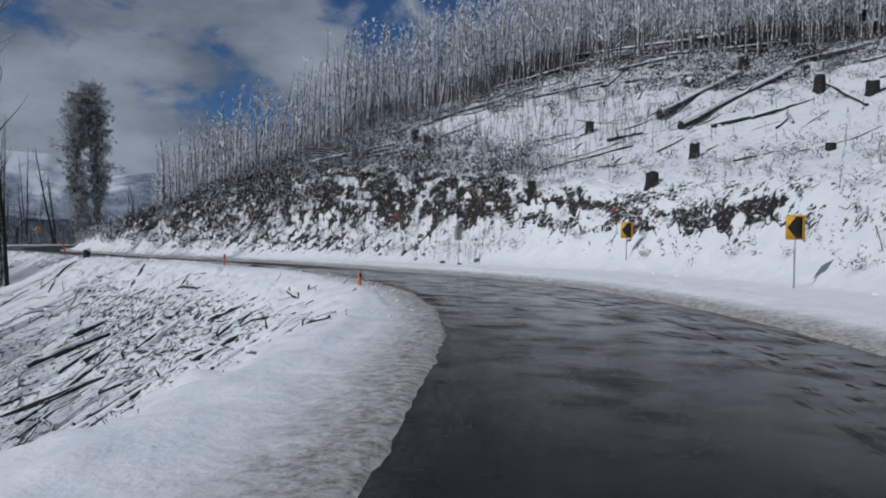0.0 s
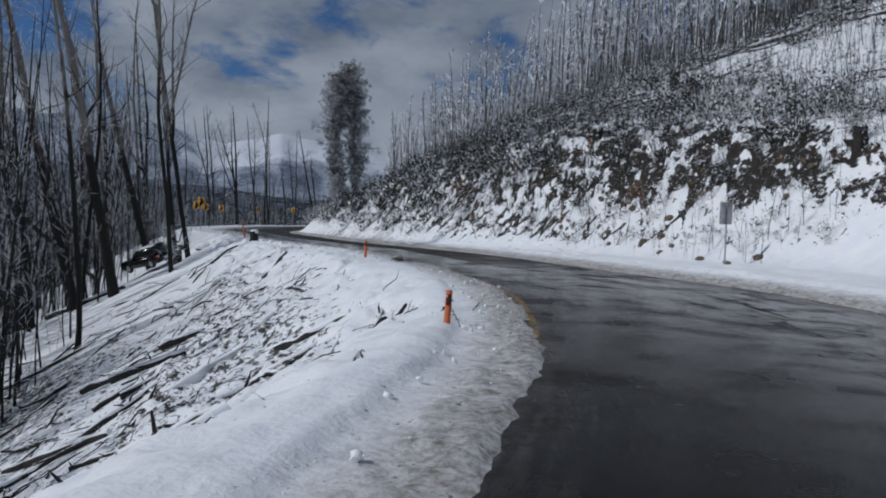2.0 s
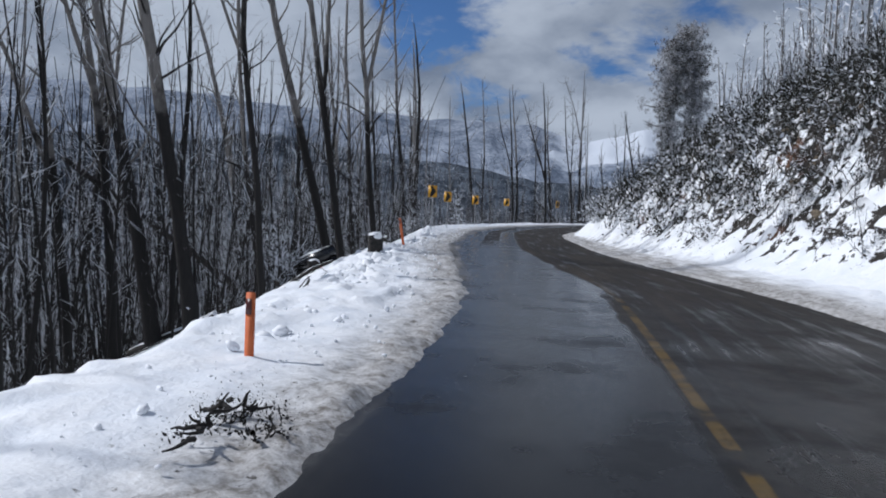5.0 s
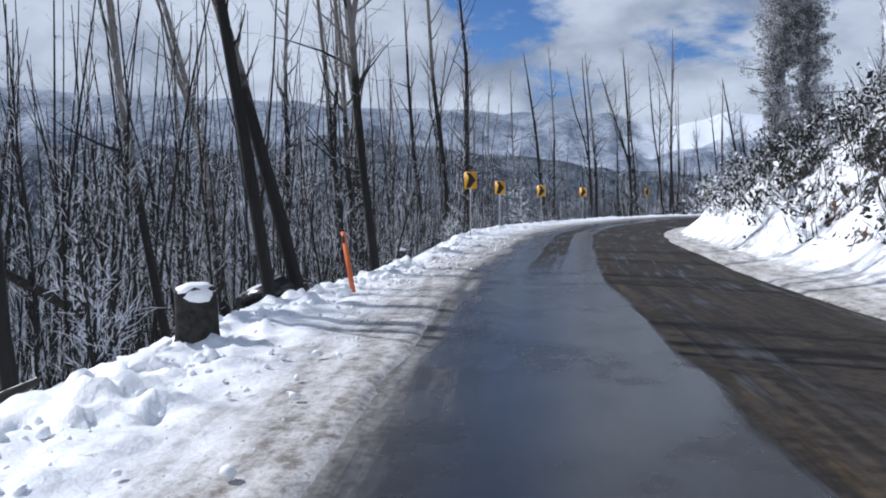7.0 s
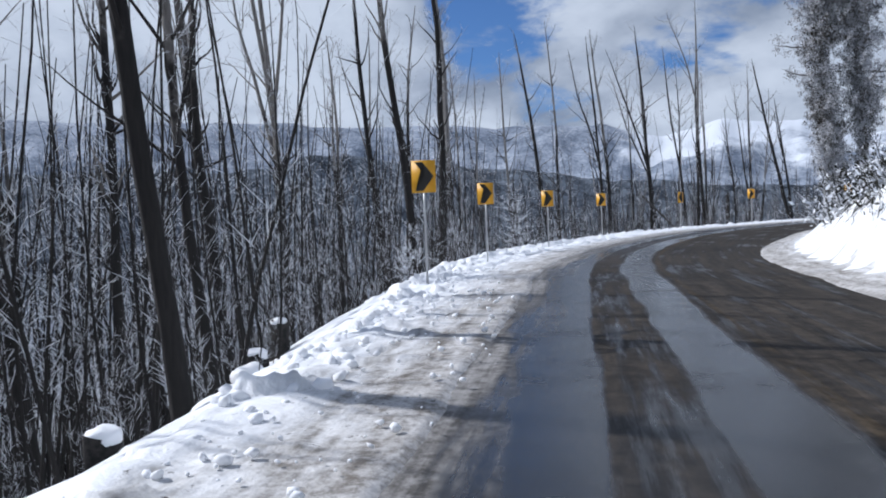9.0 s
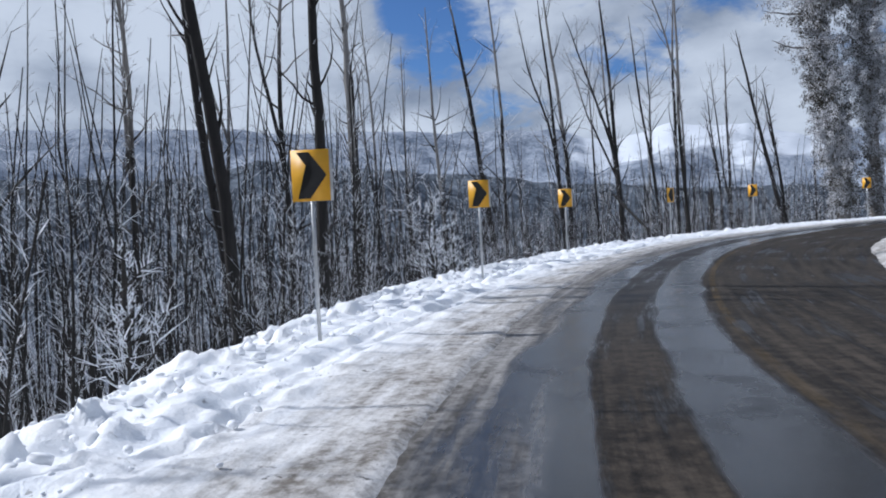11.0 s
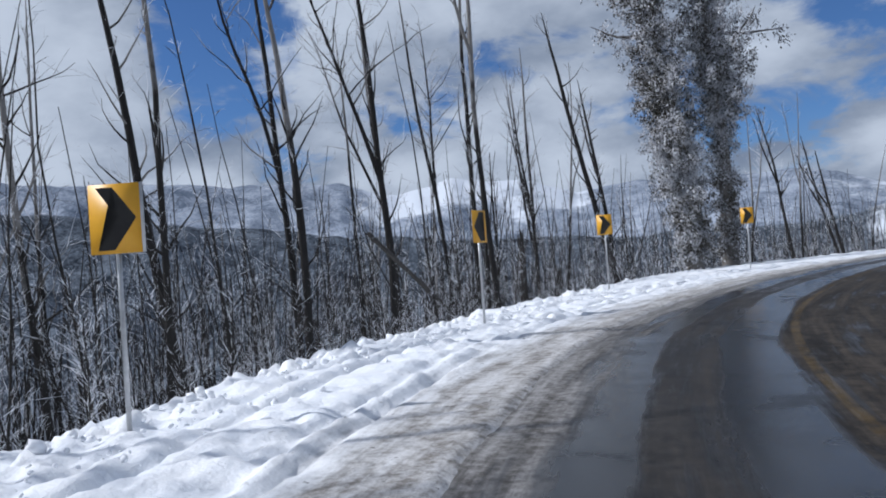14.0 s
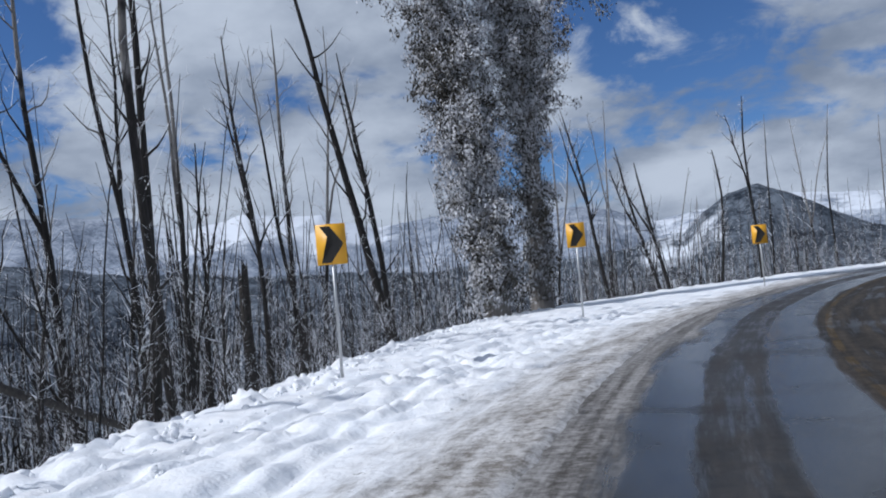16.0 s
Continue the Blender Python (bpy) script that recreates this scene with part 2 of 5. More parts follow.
def bark_material(name, pale, dark, char_to, frost, vary=-7.0):
    """Bark: charred black low down, bleached above, with white snow patches on the sunward side that also paint it as
    lit.
    """
    m, g, b = material(name, 0.85, 0.2)
    geo = g.add("ShaderNodeNewGeometry")
    obj = g.add("ShaderNodeTexCoord").outputs["Object"]
    seed = g.add("ShaderNodeObjectInfo").outputs["Random"]
    stretch = g.add("ShaderNodeMapping")
    stretch.inputs["Scale"].default_value = (1.0, 1.0, 0.12)
    g.link(obj, stretch.inputs["Vector"])
    grain = g.noise(stretch.outputs[0], 16.0, 5.0, 0.7)
    blot = g.noise(obj, 0.55, 5.0, 0.65)
    sep = g.add("ShaderNodeSeparateXYZ")
    g.link(obj, sep.inputs[0])
    wood = g.mix(grain, dark, pale)
    height = g.math("ADD", sep.outputs[2], g.math("ADD", g.math("MULTIPLY", g.math("SUBTRACT", blot, 0.5), 14.0), g.math("MULTIPLY", seed, vary)))
    black = g.ramp(height, char_to, char_to + 3.5, 1.0, 0.0)
    colour = g.mix(black, wood, g.mix(grain, (0.008, 0.008, 0.009), (0.035, 0.032, 0.03)))
    # snow gathers towards the sun, so the lit side is partly painted white
    side = g.add("ShaderNodeVectorMath", operation="DOT_PRODUCT")
    g.link(geo.outputs["Normal"], side.inputs[0])
    side.inputs[1].default_value = (-0.75, -0.25, 0.62)
    sunward = g.math("ADD", side.outputs["Value"], g.math("MULTIPLY", g.math("SUBTRACT", g.noise(obj, 2.6, 6.0, 0.7), 0.5), 2.4))
    snow = g.ramp(sunward, 1.0 - frost, 1.25 - frost)
    colour = g.mix(snow, colour, (0.80, 0.82, 0.85))
    g.link(colour, b.inputs["Base Color"])
    bump(g, b, grain, 0.5, 0.03)
    return m


def frost_material(name, dark, white, amount):
    """Fine twigs with rime on them."""
    m, g, b = material(name, 0.8, 0.2)
    geo = g.add("ShaderNodeNewGeometry")
    p = geo.outputs["Position"]
    sep = g.add("ShaderNodeSeparateXYZ")
    g.link(geo.outputs["Normal"], sep.inputs[0])
    v = g.math("ADD", g.math("MULTIPLY", sep.outputs[2], 0.30), g.math("ADD", g.noise(p, 1.1, 4.0, 0.7), g.math("MULTIPLY", g.noise(p, 0.16, 2.0), 0.5)))
    g.link(g.mix(g.ramp(v, 0.95 - amount, 1.15 - amount), dark, white), b.inputs["Base Color"])
    return m


def plain_material(name, a, b_, scale, rough=0.7, metal=0.0, relief=0.02):
    m, g, b = material(name, rough)
    b.inputs["Metallic"].default_value = metal
    p = g.add("ShaderNodeTexCoord").outputs["Object"]
    n = g.noise(p, scale, 6.0, 0.65)
    g.link(g.mix(g.ramp(n, 0.3, 0.7), a, b_), b.inputs["Base Color"])
    bump(g, b, n, 0.4, relief)
    return m


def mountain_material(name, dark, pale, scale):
    """Far slopes: forest with rime in its crowns, haze put into its colours, and open snow where the attribute says."""
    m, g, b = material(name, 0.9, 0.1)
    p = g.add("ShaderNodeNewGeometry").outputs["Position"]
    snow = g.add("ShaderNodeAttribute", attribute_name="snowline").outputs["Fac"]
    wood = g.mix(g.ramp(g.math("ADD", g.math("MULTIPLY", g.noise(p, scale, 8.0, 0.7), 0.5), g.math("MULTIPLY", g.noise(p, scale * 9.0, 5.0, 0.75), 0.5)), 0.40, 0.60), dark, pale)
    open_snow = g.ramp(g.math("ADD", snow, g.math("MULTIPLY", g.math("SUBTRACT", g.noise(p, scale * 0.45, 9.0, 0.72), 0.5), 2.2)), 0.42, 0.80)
    # snow colour dulled and blued to stand for haze
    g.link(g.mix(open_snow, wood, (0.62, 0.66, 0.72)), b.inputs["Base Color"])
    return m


# haze of the distance is painted into these pale blue colours
RANGE = mountain_material("hazed_rimed_forest", (0.12, 0.15, 0.20), (0.36, 0.40, 0.47), 0.010)
# dark forest, with a fainter haze put in as a blue tint
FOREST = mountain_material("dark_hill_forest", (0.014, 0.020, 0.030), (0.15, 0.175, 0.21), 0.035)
SNOW, VERGE, ROAD = snow_material(), verge_material(), road_material()
BARK = bark_material("burnt_bark", (0.33, 0.31, 0.29), (0.06, 0.056, 0.052), 6.0, 0.0)
FAR_BARK = bark_material("frosted_bark", (0.30, 0.29, 0.28), (0.06, 0.055, 0.052), 4.0, 0.36)
GREY_BARK = bark_material("bleached_bark", (0.30, 0.29, 0.28), (0.07, 0.065, 0.062), 9.0, 0.05, -17.0)
SCRUB = frost_material("dark_scrub_twig", (0.030, 0.027, 0.023), (0.74, 0.77, 0.82), 0.25)
GUM_BARK = bark_material("gum_bark", (0.25, 0.235, 0.22), (0.07, 0.066, 0.062), -12.0, -0.1)
TWIG = frost_material("rimed_twig", (0.042, 0.034, 0.030), (0.74, 0.76, 0.80), 0.41)
# less rime than TWIG: a darker copy that dims the spur's undergrowth by colour
DIM_TWIG = frost_material("dimmed_rimed_twig", (0.042, 0.034, 0.030), (0.70, 0.72, 0.77), 0.29)
STEM = bark_material("charred_sapling_bark", (0.20, 0.19, 0.18), (0.035, 0.032, 0.030), 14.0, 0.20)
RIME = frost_material("thick_rime", (0.060, 0.054, 0.050), (0.80, 0.83, 0.88), 0.58)
BUSH = frost_material("snowy_bush", (0.035, 0.035, 0.028), (0.80, 0.83, 0.88), 0.18)
LEAF = frost_material("frosted_gum_leaf", (0.072, 0.066, 0.054), (0.54, 0.55, 0.58), 0.33)
CHAR = plain_material("charred_wood", (0.010, 0.010, 0.010), (0.045, 0.040, 0.036), 9.0, 0.9)
LOG = bark_material("fallen_log_bark", (0.075, 0.067, 0.060), (0.015, 0.013, 0.012), -50.0, 0.42)
ROCK = plain_material("rock", (0.06, 0.048, 0.036), (0.20, 0.16, 0.11), 3.0, 0.85)
CAP = plain_material("snow_cap", (0.82, 0.84, 0.88), (0.88, 0.89, 0.90), 3.0, 0.65)
YELLOW = plain_material("sign_yellow", (0.66, 0.33, 0.018), (0.74, 0.39, 0.028), 2.0, 0.45, 0.0, 0.002)
BLACK = plain_material("sign_black", (0.012, 0.011, 0.010), (0.020, 0.018, 0.016), 5.0, 0.5, 0.0, 0.002)
STEEL = plain_material("galvanised_steel", (0.36, 0.37, 0.38), (0.50, 0.51, 0.52), 6.0, 0.42, 0.7, 0.003)
ORANGE = plain_material("post_orange", (0.50, 0.11, 0.035), (0.62, 0.17, 0.06), 5.0, 0.7, 0.0, 0.004)
REFLECTOR = plain_material("dark_reflector", (0.05, 0.012, 0.010), (0.09, 0.02, 0.015), 30.0, 0.3, 0.0, 0.002)

# ---------------------------------------------------------------- the plan: road line and ground
PATH = [BASE @ Vector((METRES * r[1], METRES * r[2], METRES * r[3])) for r in ROWS]


def smooth_line():
    """The lane's middle: the driven line, carried on behind and round the spur ahead. Columns x, y, z."""
    pts = [Vector((p.x, p.y, p.z - EYE)) for p in PATH]
    back = (pts[0] - pts[1]).normalized()
    pts = [pts[0] + back * d for d in (70, 50, 30, 15, 7)] + pts
    yaw, p = radians(7.5), pts[-1].copy()
    for i in range(26):
        yaw -= radians(0.72 * 5 if i < 22 else 0.3 * 5)
        p = p + 5 * Vector((-math.sin(yaw), math.cos(yaw), 0.011))
        pts.append(p.copy())
    a = np.array(pts)
    t = np.r_[0, np.cumsum(np.linalg.norm(np.diff(a, axis=0), axis=1))]
    s = np.arange(0, t[-1], 0.5)
    line = np.stack([np.interp(s, t, a[:, i]) for i in range(3)], 1)
    k = np.hanning(25)
    k /= k.sum()
    for i in range(3):
        padded = np.r_[2 * line[0, i] - line[12:0:-1, i], line[:, i], 2 * line[-1, i] - line[-2:-14:-1, i]]
        line[:, i] = np.convolve(padded, k, "valid")
    start = np.argmin(np.hypot(line[:, 0], line[:, 1]))
    return line, s - s[start]


LINE, ALONG = smooth_line()
TANGENT = np.gradient(LINE[:, :2], axis=0)
TANGENT /= np.linalg.norm(TANGENT, axis=1)[:, None]
SIDE = np.stack([TANGENT[:, 1], -TANGENT[:, 0]], 1)
LEFT_EDGE, CENTRE = -1.38, 2.1


def table(s, pairs):
    return np.interp(s, [a for a, _ in pairs], [b for _, b in pairs])


def right_edge(s):
    return table(s, [(-20, 6.0), (10, 6.3), (30, 7.2), (40, 6.9), (47, 6.6), (60, 5.9), (70, 5.5), (80, 5.4), (90, 5.2), (104, 5.6), (120, 6.6), (150, 6.5)])


def verge_width(s):
    return table(s, [(-10, 2.6), (4, 1.8), (15, 1.5), (24, 1.4), (34, 1.2), (46, 1.5), (57, 2.2), (64, 2.4), (69, 2.5), (73, 2.05), (76, 1.75), (82, 1.75), (88, 1.9), (95, 2.9), (100, 3.5), (104, 3.8), (108, 4.3), (114, 4.6), (122, 4.6), (130, 4.8), (136, 4.8), (141, 5.5), (147, 5.9), (151, 6.7), (158, 8.8), (164, 10.4), (176, 10.6), (195, 6)])


def creep(s):
    """How far the snow creeps over the asphalt's edge."""
    return table(s, [(-10, 0.22), (15, 0.24), (25, 0.12), (34, -0.06), (38, 0.12), (43, 0.45), (50, 0.66), (54, 0.45), (58, 0.16), (66, 0.10), (76, 0.06)])


def apron(s):
    """How far the trodden snow runs on below the crest."""
    return table(s, [(-10, 3), (6, 8), (44, 8), (54, 5), (66, 2.4), (76, 1.6)])


def on_line(s, d):
    """Ground position at s along and d to the right of the lane's middle: x, y, road height."""
    x, y, z = (np.interp(s, ALONG, LINE[:, i]) for i in range(3))
    nx, ny = np.interp(s, ALONG, SIDE[:, 0]), np.interp(s, ALONG, SIDE[:, 1])
    return x + d * nx, y + d * ny, z


def along(x, y):
    """s, d and road height for positions: vectorised nearest point of the line."""
    x, y = np.asarray(x, float).ravel(), np.asarray(y, float).ravel()
    best, index = np.full(x.shape, 1e18), np.zeros(x.shape, int)
    for i in range(0, len(LINE), 2):
        q = (x - LINE[i, 0]) ** 2 + (y - LINE[i, 1]) ** 2
        m = q < best
        best[m], index[m] = q[m], i
    dx, dy = x - LINE[index, 0], y - LINE[index, 1]
    s = ALONG[index] + dx * TANGENT[index, 0] + dy * TANGENT[index, 1]
    d = dx * SIDE[index, 0] + dy * SIDE[index, 1]
    far = np.sqrt(best)
    d = np.where(np.abs(d) < far * 0.98, np.where(d < 0, -far, far), d)
    return s, d, LINE[index, 2]


def hash_grid(i, j, seed):
    v = (i * 374761393 + j * 668265263 + seed * 1442695041) & 0xFFFFFFFF
    v = ((v ^ (v >> 13)) * 1274126177) & 0xFFFFFFFF
    return ((v ^ (v >> 16)) & 0xFFFF) / 65535.0


def value_noise(x, y, scale, seed=0, octaves=4, gain=0.5):
    """Smooth noise, about -1 to 1, of features `scale` metres wide."""
    total, amp, norm = np.zeros(np.shape(x)), 1.0, 0.0
    for o in range(octaves):
        u, v = np.asarray(x) / scale + 13.7 * o + 1000, np.asarray(y) / scale - 7.3 * o + 1000
        i, j = np.floor(u).astype(np.int64), np.floor(v).astype(np.int64)
        fu, fv = u - i, v - j
        fu, fv = fu * fu * (3 - 2 * fu), fv * fv * (3 - 2 * fv)
        a, b = hash_grid(i, j, seed + o), hash_grid(i + 1, j, seed + o)
        c, d = hash_grid(i, j + 1, seed + o), hash_grid(i + 1, j + 1, seed + o)
        total += amp * (2 * ((a + (b - a) * fu) * (1 - fv) + (c + (d - c) * fu) * fv) - 1)
        norm += amp
        amp, scale = amp * gain, scale / 2
    return total / norm


def blend(a, b, v):
    t = np.clip((v - a) / (b - a), 0, 1)
    return t * t * (3 - 2 * t)


def far_height(x, y):
    """Mountains round the valley."""
    r = np.hypot(x + 40, y - 80)
    yaw = np.degrees(np.arctan2(-(x + 40), y - 80))
    ridge = 135 + 90 * value_noise(x, y, 800, 5, 5) + 60 * (0.5 - np.abs(value_noise(x, y, 420, 15, 4))) + 85 * np.exp(-((yaw - 29) / 9) ** 2) - 60 * np.exp(-((yaw + 14) / 10) ** 2)
    rise = blend(300, 1500, r) * ridge * 0.85 + blend(2000, 4500, r) * 110
    near_ridge = 95 * np.exp(-((r - 700) / 260) ** 2) * blend(35, 75, yaw) * (1 - blend(120, 150, yaw))
    return 0.22 * (rise + near_ridge) + 18 * value_noise(x, y, 220, 9, 5) * blend(150, 700, r)


def height(x, y, full=False):
    shape = np.shape(x)
    x, y = np.asarray(x, float).ravel(), np.asarray(y, float).ravel()
    s, d, z = along(x, y)
    q = LEFT_EDGE - d
    w = verge_width(s)
    rough = value_noise(x, y, 2.2, 3, 4)
    drop = table(s, [(0, 0.55), (30, 0.60), (50, 0.60), (64, 0.54), (100, 0.60), (140, 0.5)])
    over = np.maximum(q - w, 0)
    left = z + 0.10 - 0.035 * np.clip(q, 0, w) - drop * (np.sqrt(over * over + 0.6 ** 2) - 0.6)
    left += np.clip(over / 6, 0, 1) * (0.35 * rough + 0.8 * value_noise(x, y, 9, 4, 3))
    left = np.maximum(left, z - 75 + 0.05 * over)
    p = d - right_edge(s)
    foot = table(s, [(-20, 3.5), (15, 4.6), (32, 5.2), (42, 4.0), (52, 2.4), (60, 1.4), (72, 1.0), (95, 0.8), (130, 2)])
    cut = table(s, [(-20, 2.6), (20, 2.8), (38, 3.6), (50, 4.4), (60, 5.2), (72, 4.8), (84, 2.9), (95, 1.7), (110, 1.2), (130, 1.2), (170, 1)])
    up = np.maximum(p - foot, 0)
    steep = cut * blend(0, 1, up / (cut * 1.15)) ** 0.9
    hill = table(s, [(-20, 0.42), (40, 0.42), (56, 0.50), (72, 0.48), (86, 0.30), (96, 0.20), (105, 0.16), (120, 0.12), (150, 0.1)])
    rest = hill * np.maximum(up - cut * 0.5, 0)
    top = table(s, [(-20, 90), (60, 90), (80, 55), (95, 30), (115, 9), (130, 5), (170, 4)])
    rest = top * (1 - np.exp(-rest / top))
    right = z + 0.10 + 0.07 * np.clip(p, 0, foot) + steep + rest
    right += np.clip(up / 3, 0, 1) * (0.30 * rough + 0.5 * value_noise(x, y, 7, 6, 3))
    out = np.where(d < LEFT_EDGE, left, np.where(p > 0, right, z + 0.10))
    r = np.hypot(x + 20, y - 80)
    out = out * (1 - blend(200, 600, r)) + (-70) * blend(200, 600, r) * (d < 0) + 40 * blend(200, 600, r) * (d >= 0) * 0
    out = out + far_height(x, y) * blend(220, 520, r)
    if full:
        return out.reshape(shape), s.reshape(shape), d.reshape(shape), z.reshape(shape)
    return out.reshape(shape)


# ---------------------------------------------------------------- mesh building


class Build:
    """Gathers vertices and faces as arrays, then makes one mesh object."""

    def __init__(self):
        self.v, self.f, self.n = [], [], 0

    def add(self, verts, faces):
        self.v.append(np.asarray(verts, float))
        self.f.append(np.asarray(faces, int) + self.n)
        self.n += len(verts)
        return self

    def tube(self, pts, radii, sides=6, cap=True):
        pts, radii = np.asarray(pts, float), np.asarray(radii, float)
        k = len(pts)
        way = np.gradient(pts, axis=0)
        way /= np.linalg.norm(way, axis=1)[:, None] + 1e-9
        ref = np.array([1.0, 0, 0]) if abs(way[0, 0]) < 0.8 else np.array([0, 1.0, 0])
        a = np.cross(way, ref)
        a /= np.linalg.norm(a, axis=1)[:, None] + 1e-9
        b = np.cross(way, a)
        ang = np.linspace(0, 2 * np.pi, sides, endpoint=False)
        ring = pts[:, None] + radii[:, None, None] * (np.cos(ang)[None, :, None] * a[:, None] + np.sin(ang)[None, :, None] * b[:, None])
        i = np.arange(k - 1)[:, None] * sides
        j = np.arange(sides)[None]
        j2 = (j + 1) % sides
        quads = np.stack([i + j, i + j2, i + sides + j2, i + sides + j], -1).reshape(-1, 4)
        self.add(ring.reshape(-1, 3), quads)
        if cap and sides > 7:
            self.add(np.vstack([ring[0], pts[0]]), [[(j + 1) % sides, j, sides, sides] for j in range(sides)])
        if cap and sides == 4:
            self.f.append(np.array([[self.n - 4, self.n - 3, self.n - 2, self.n - 1]]))
        elif cap and sides > 4:
            self.add(np.vstack([ring[-1], pts[-1]]), [[j, (j + 1) % sides, sides, sides] for j in range(sides)])
        return self

    def blades(self, p, q, width, rng):
        """Slender four-cornered twigs from the points p to the points q."""
        p, q = np.atleast_2d(p), np.atleast_2d(q)
        w = np.cross(q - p, rng.normal(0, 1, p.shape))
        w /= np.linalg.norm(w, axis=1)[:, None] + 1e-9
        mid = p * 0.62 + q * 0.38
        corners = np.stack([p, mid + w * width, q, mid - w * width], 1).reshape(-1, 3)
        return self.add(corners, np.arange(4 * len(p)).reshape(-1, 4))

    def place(self, other, m):
        """Adds a copy of another build, moved by a 4x4 matrix."""
        v, f = other.arrays()
        m = np.array(m)
        self.add(v @ m[:3, :3].T + m[:3, 3], f)
        return self

    def arrays(self):
        if len(self.v) > 1:
            self.v, self.f = [np.vstack(self.v)], [np.vstack(self.f)]
        return self.v[0], self.f[0]

    def mesh(self, name, mat, smooth=True):
        v, f = self.arrays()
        me = bpy.data.meshes.new(name)
        tri = f[:, 2] == f[:, 3]
        size = np.where(tri, 3, 4)
        keep = np.ones(f.shape, bool)
        keep[tri, 3] = False
        me.vertices.add(len(v))
        me.vertices.foreach_set("co", v.astype(np.float32).ravel())
        me.loops.add(int(size.sum()))
        me.loops.foreach_set("vertex_index", f[keep].astype(np.int32))
        me.polygons.add(len(f))
        me.polygons.foreach_set("loop_start", (np.cumsum(size) - size).astype(np.int32))
        me.update(calc_edges=True)
        me.materials.append(mat)
        if smooth:
            me.shade_smooth()
        return me


def part(name, shape, mat, parent, label="", smooth=True):
    """Links a Build or bmesh as one mesh under a thing or part."""
    if isinstance(shape, Build):
        me = shape.mesh(name, mat, smooth)
    else:
        me = bpy.data.meshes.new(name)
        shape.to_mesh(me)
        shape.free()
        me.materials.append(mat)
        if smooth:
            me.shade_smooth()
    ob = new(name, me)
    ob.parent = parent
    if label:
        tagged(ob, label)
    return ob


def box_bm(sx, sy, sz, bevel=0.0, at=(0, 0, 0)):
    bm = bmesh.new()
    bmesh.ops.create_cube(bm, size=1.0, matrix=Matrix.Translation(at) @ Matrix.Diagonal((sx, sy, sz, 1)))
    if bevel:
        bmesh.ops.bevel(bm, geom=bm.edges[:], offset=bevel, segments=2, affect="EDGES")
    return bm


# ---------------------------------------------------------------- ground, verges, road


def graded(lo, hi, fine_lo, fine_hi, step, grow):
    mid = np.arange(fine_lo, fine_hi + step / 2, step)
    out, x, d = [], fine_hi, step
    while x < hi:
        d *= grow
        x += d
        out.append(x)
    back, x, d = [], fine_lo, step
    while x > lo:
        d *= grow
        x -= d
        back.append(x)
    return np.r_[back[::-1], mid, out]


def grid_faces(nx, ny):
    i = np.arange(ny - 1)[:, None] * nx + np.arange(nx - 1)[None]
    return np.stack([i, i + 1, i + nx + 1, i + nx], -1).reshape(-1, 4)


def attribute(me, name, values):
    a = me.attributes.new(name, "FLOAT", "POINT")
    a.data.foreach_set("value", np.asarray(values, np.float32).ravel())


def build_ground():
    xs = graded(-4600, 4600, -112, 34, 0.95, 1.07)
    ys = graded(-4600, 4600, -12, 178, 0.95, 1.07)
    gx, gy = np.meshgrid(xs, ys)
    z, s, d, zr = height(gx, gy, True)
    inner = (d > LEFT_EDGE - verge_width(s) - apron(s) + 1.4) & (d < right_edge(s) + 1.6)
    z = np.where(inner, z - 0.30 * blend(0, 0.8, np.minimum(d - (LEFT_EDGE - verge_width(s) - apron(s) + 1.4), right_edge(s) + 1.6 - d)), z)
    b = Build().add(np.stack([gx, gy, z], -1).reshape(-1, 3), grid_faces(len(xs), len(ys)))
    ob = new("ground", b.mesh("ground", SNOW))
    p = d - right_edge(s)
    r = np.hypot(gx + 20, gy - 80)
    nz = value_noise(gx, gy, 5, 21, 4)
    lip = table(s, [(-20, 6.6), (32, 8.2), (42, 8.0), (52, 6.8), (60, 6.6), (72, 5.9), (95, 3.4)])
    bare = table(s, [(-20, 0.30), (20, 0.34), (40, 0.45), (48, 0.62), (78, 0.62), (90, 0.25), (100, 0.0)])
    soil = np.where(p > 0.8, bare * np.exp(-((p - lip) / 0.9) ** 2) + 0.30 * (bare > 0.6) * np.exp(-((p - lip + 1.9) / 1.6) ** 2), 0) + np.where(p > 1, 0.1 * nz, 0)
    soil = soil * (1 + 0.9 * value_noise(gx, gy, 11, 23, 2))
    over = LEFT_EDGE - d - verge_width(s)
    edge = table(s, [(-30, 72), (10, 64), (35, 55), (50, 44), (58, 34), (63, 26), (72, 19), (80, 14), (118, 11)])
    wood = np.where(d < 0, (blend(3, 14, over) * 0.55 * blend(30, 60, s) + blend(14, 30, over) * 0.6) * np.interp(gy, (92, 120), (0.66, 1.0)),
                    np.where(p > 9, (0.31 + 0.36 * blend(-6, 5, p - edge)) * (1 + 0.8 * value_noise(gx, gy, 6, 24, 3)), 0))
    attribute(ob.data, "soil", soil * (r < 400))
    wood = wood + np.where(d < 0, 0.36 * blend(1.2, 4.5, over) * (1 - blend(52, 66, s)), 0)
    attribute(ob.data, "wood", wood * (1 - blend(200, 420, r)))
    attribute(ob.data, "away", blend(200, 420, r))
    tagged(ob, "snow-covered mountain ground with cut earth bank and forested valley", "ground", kind="structure")


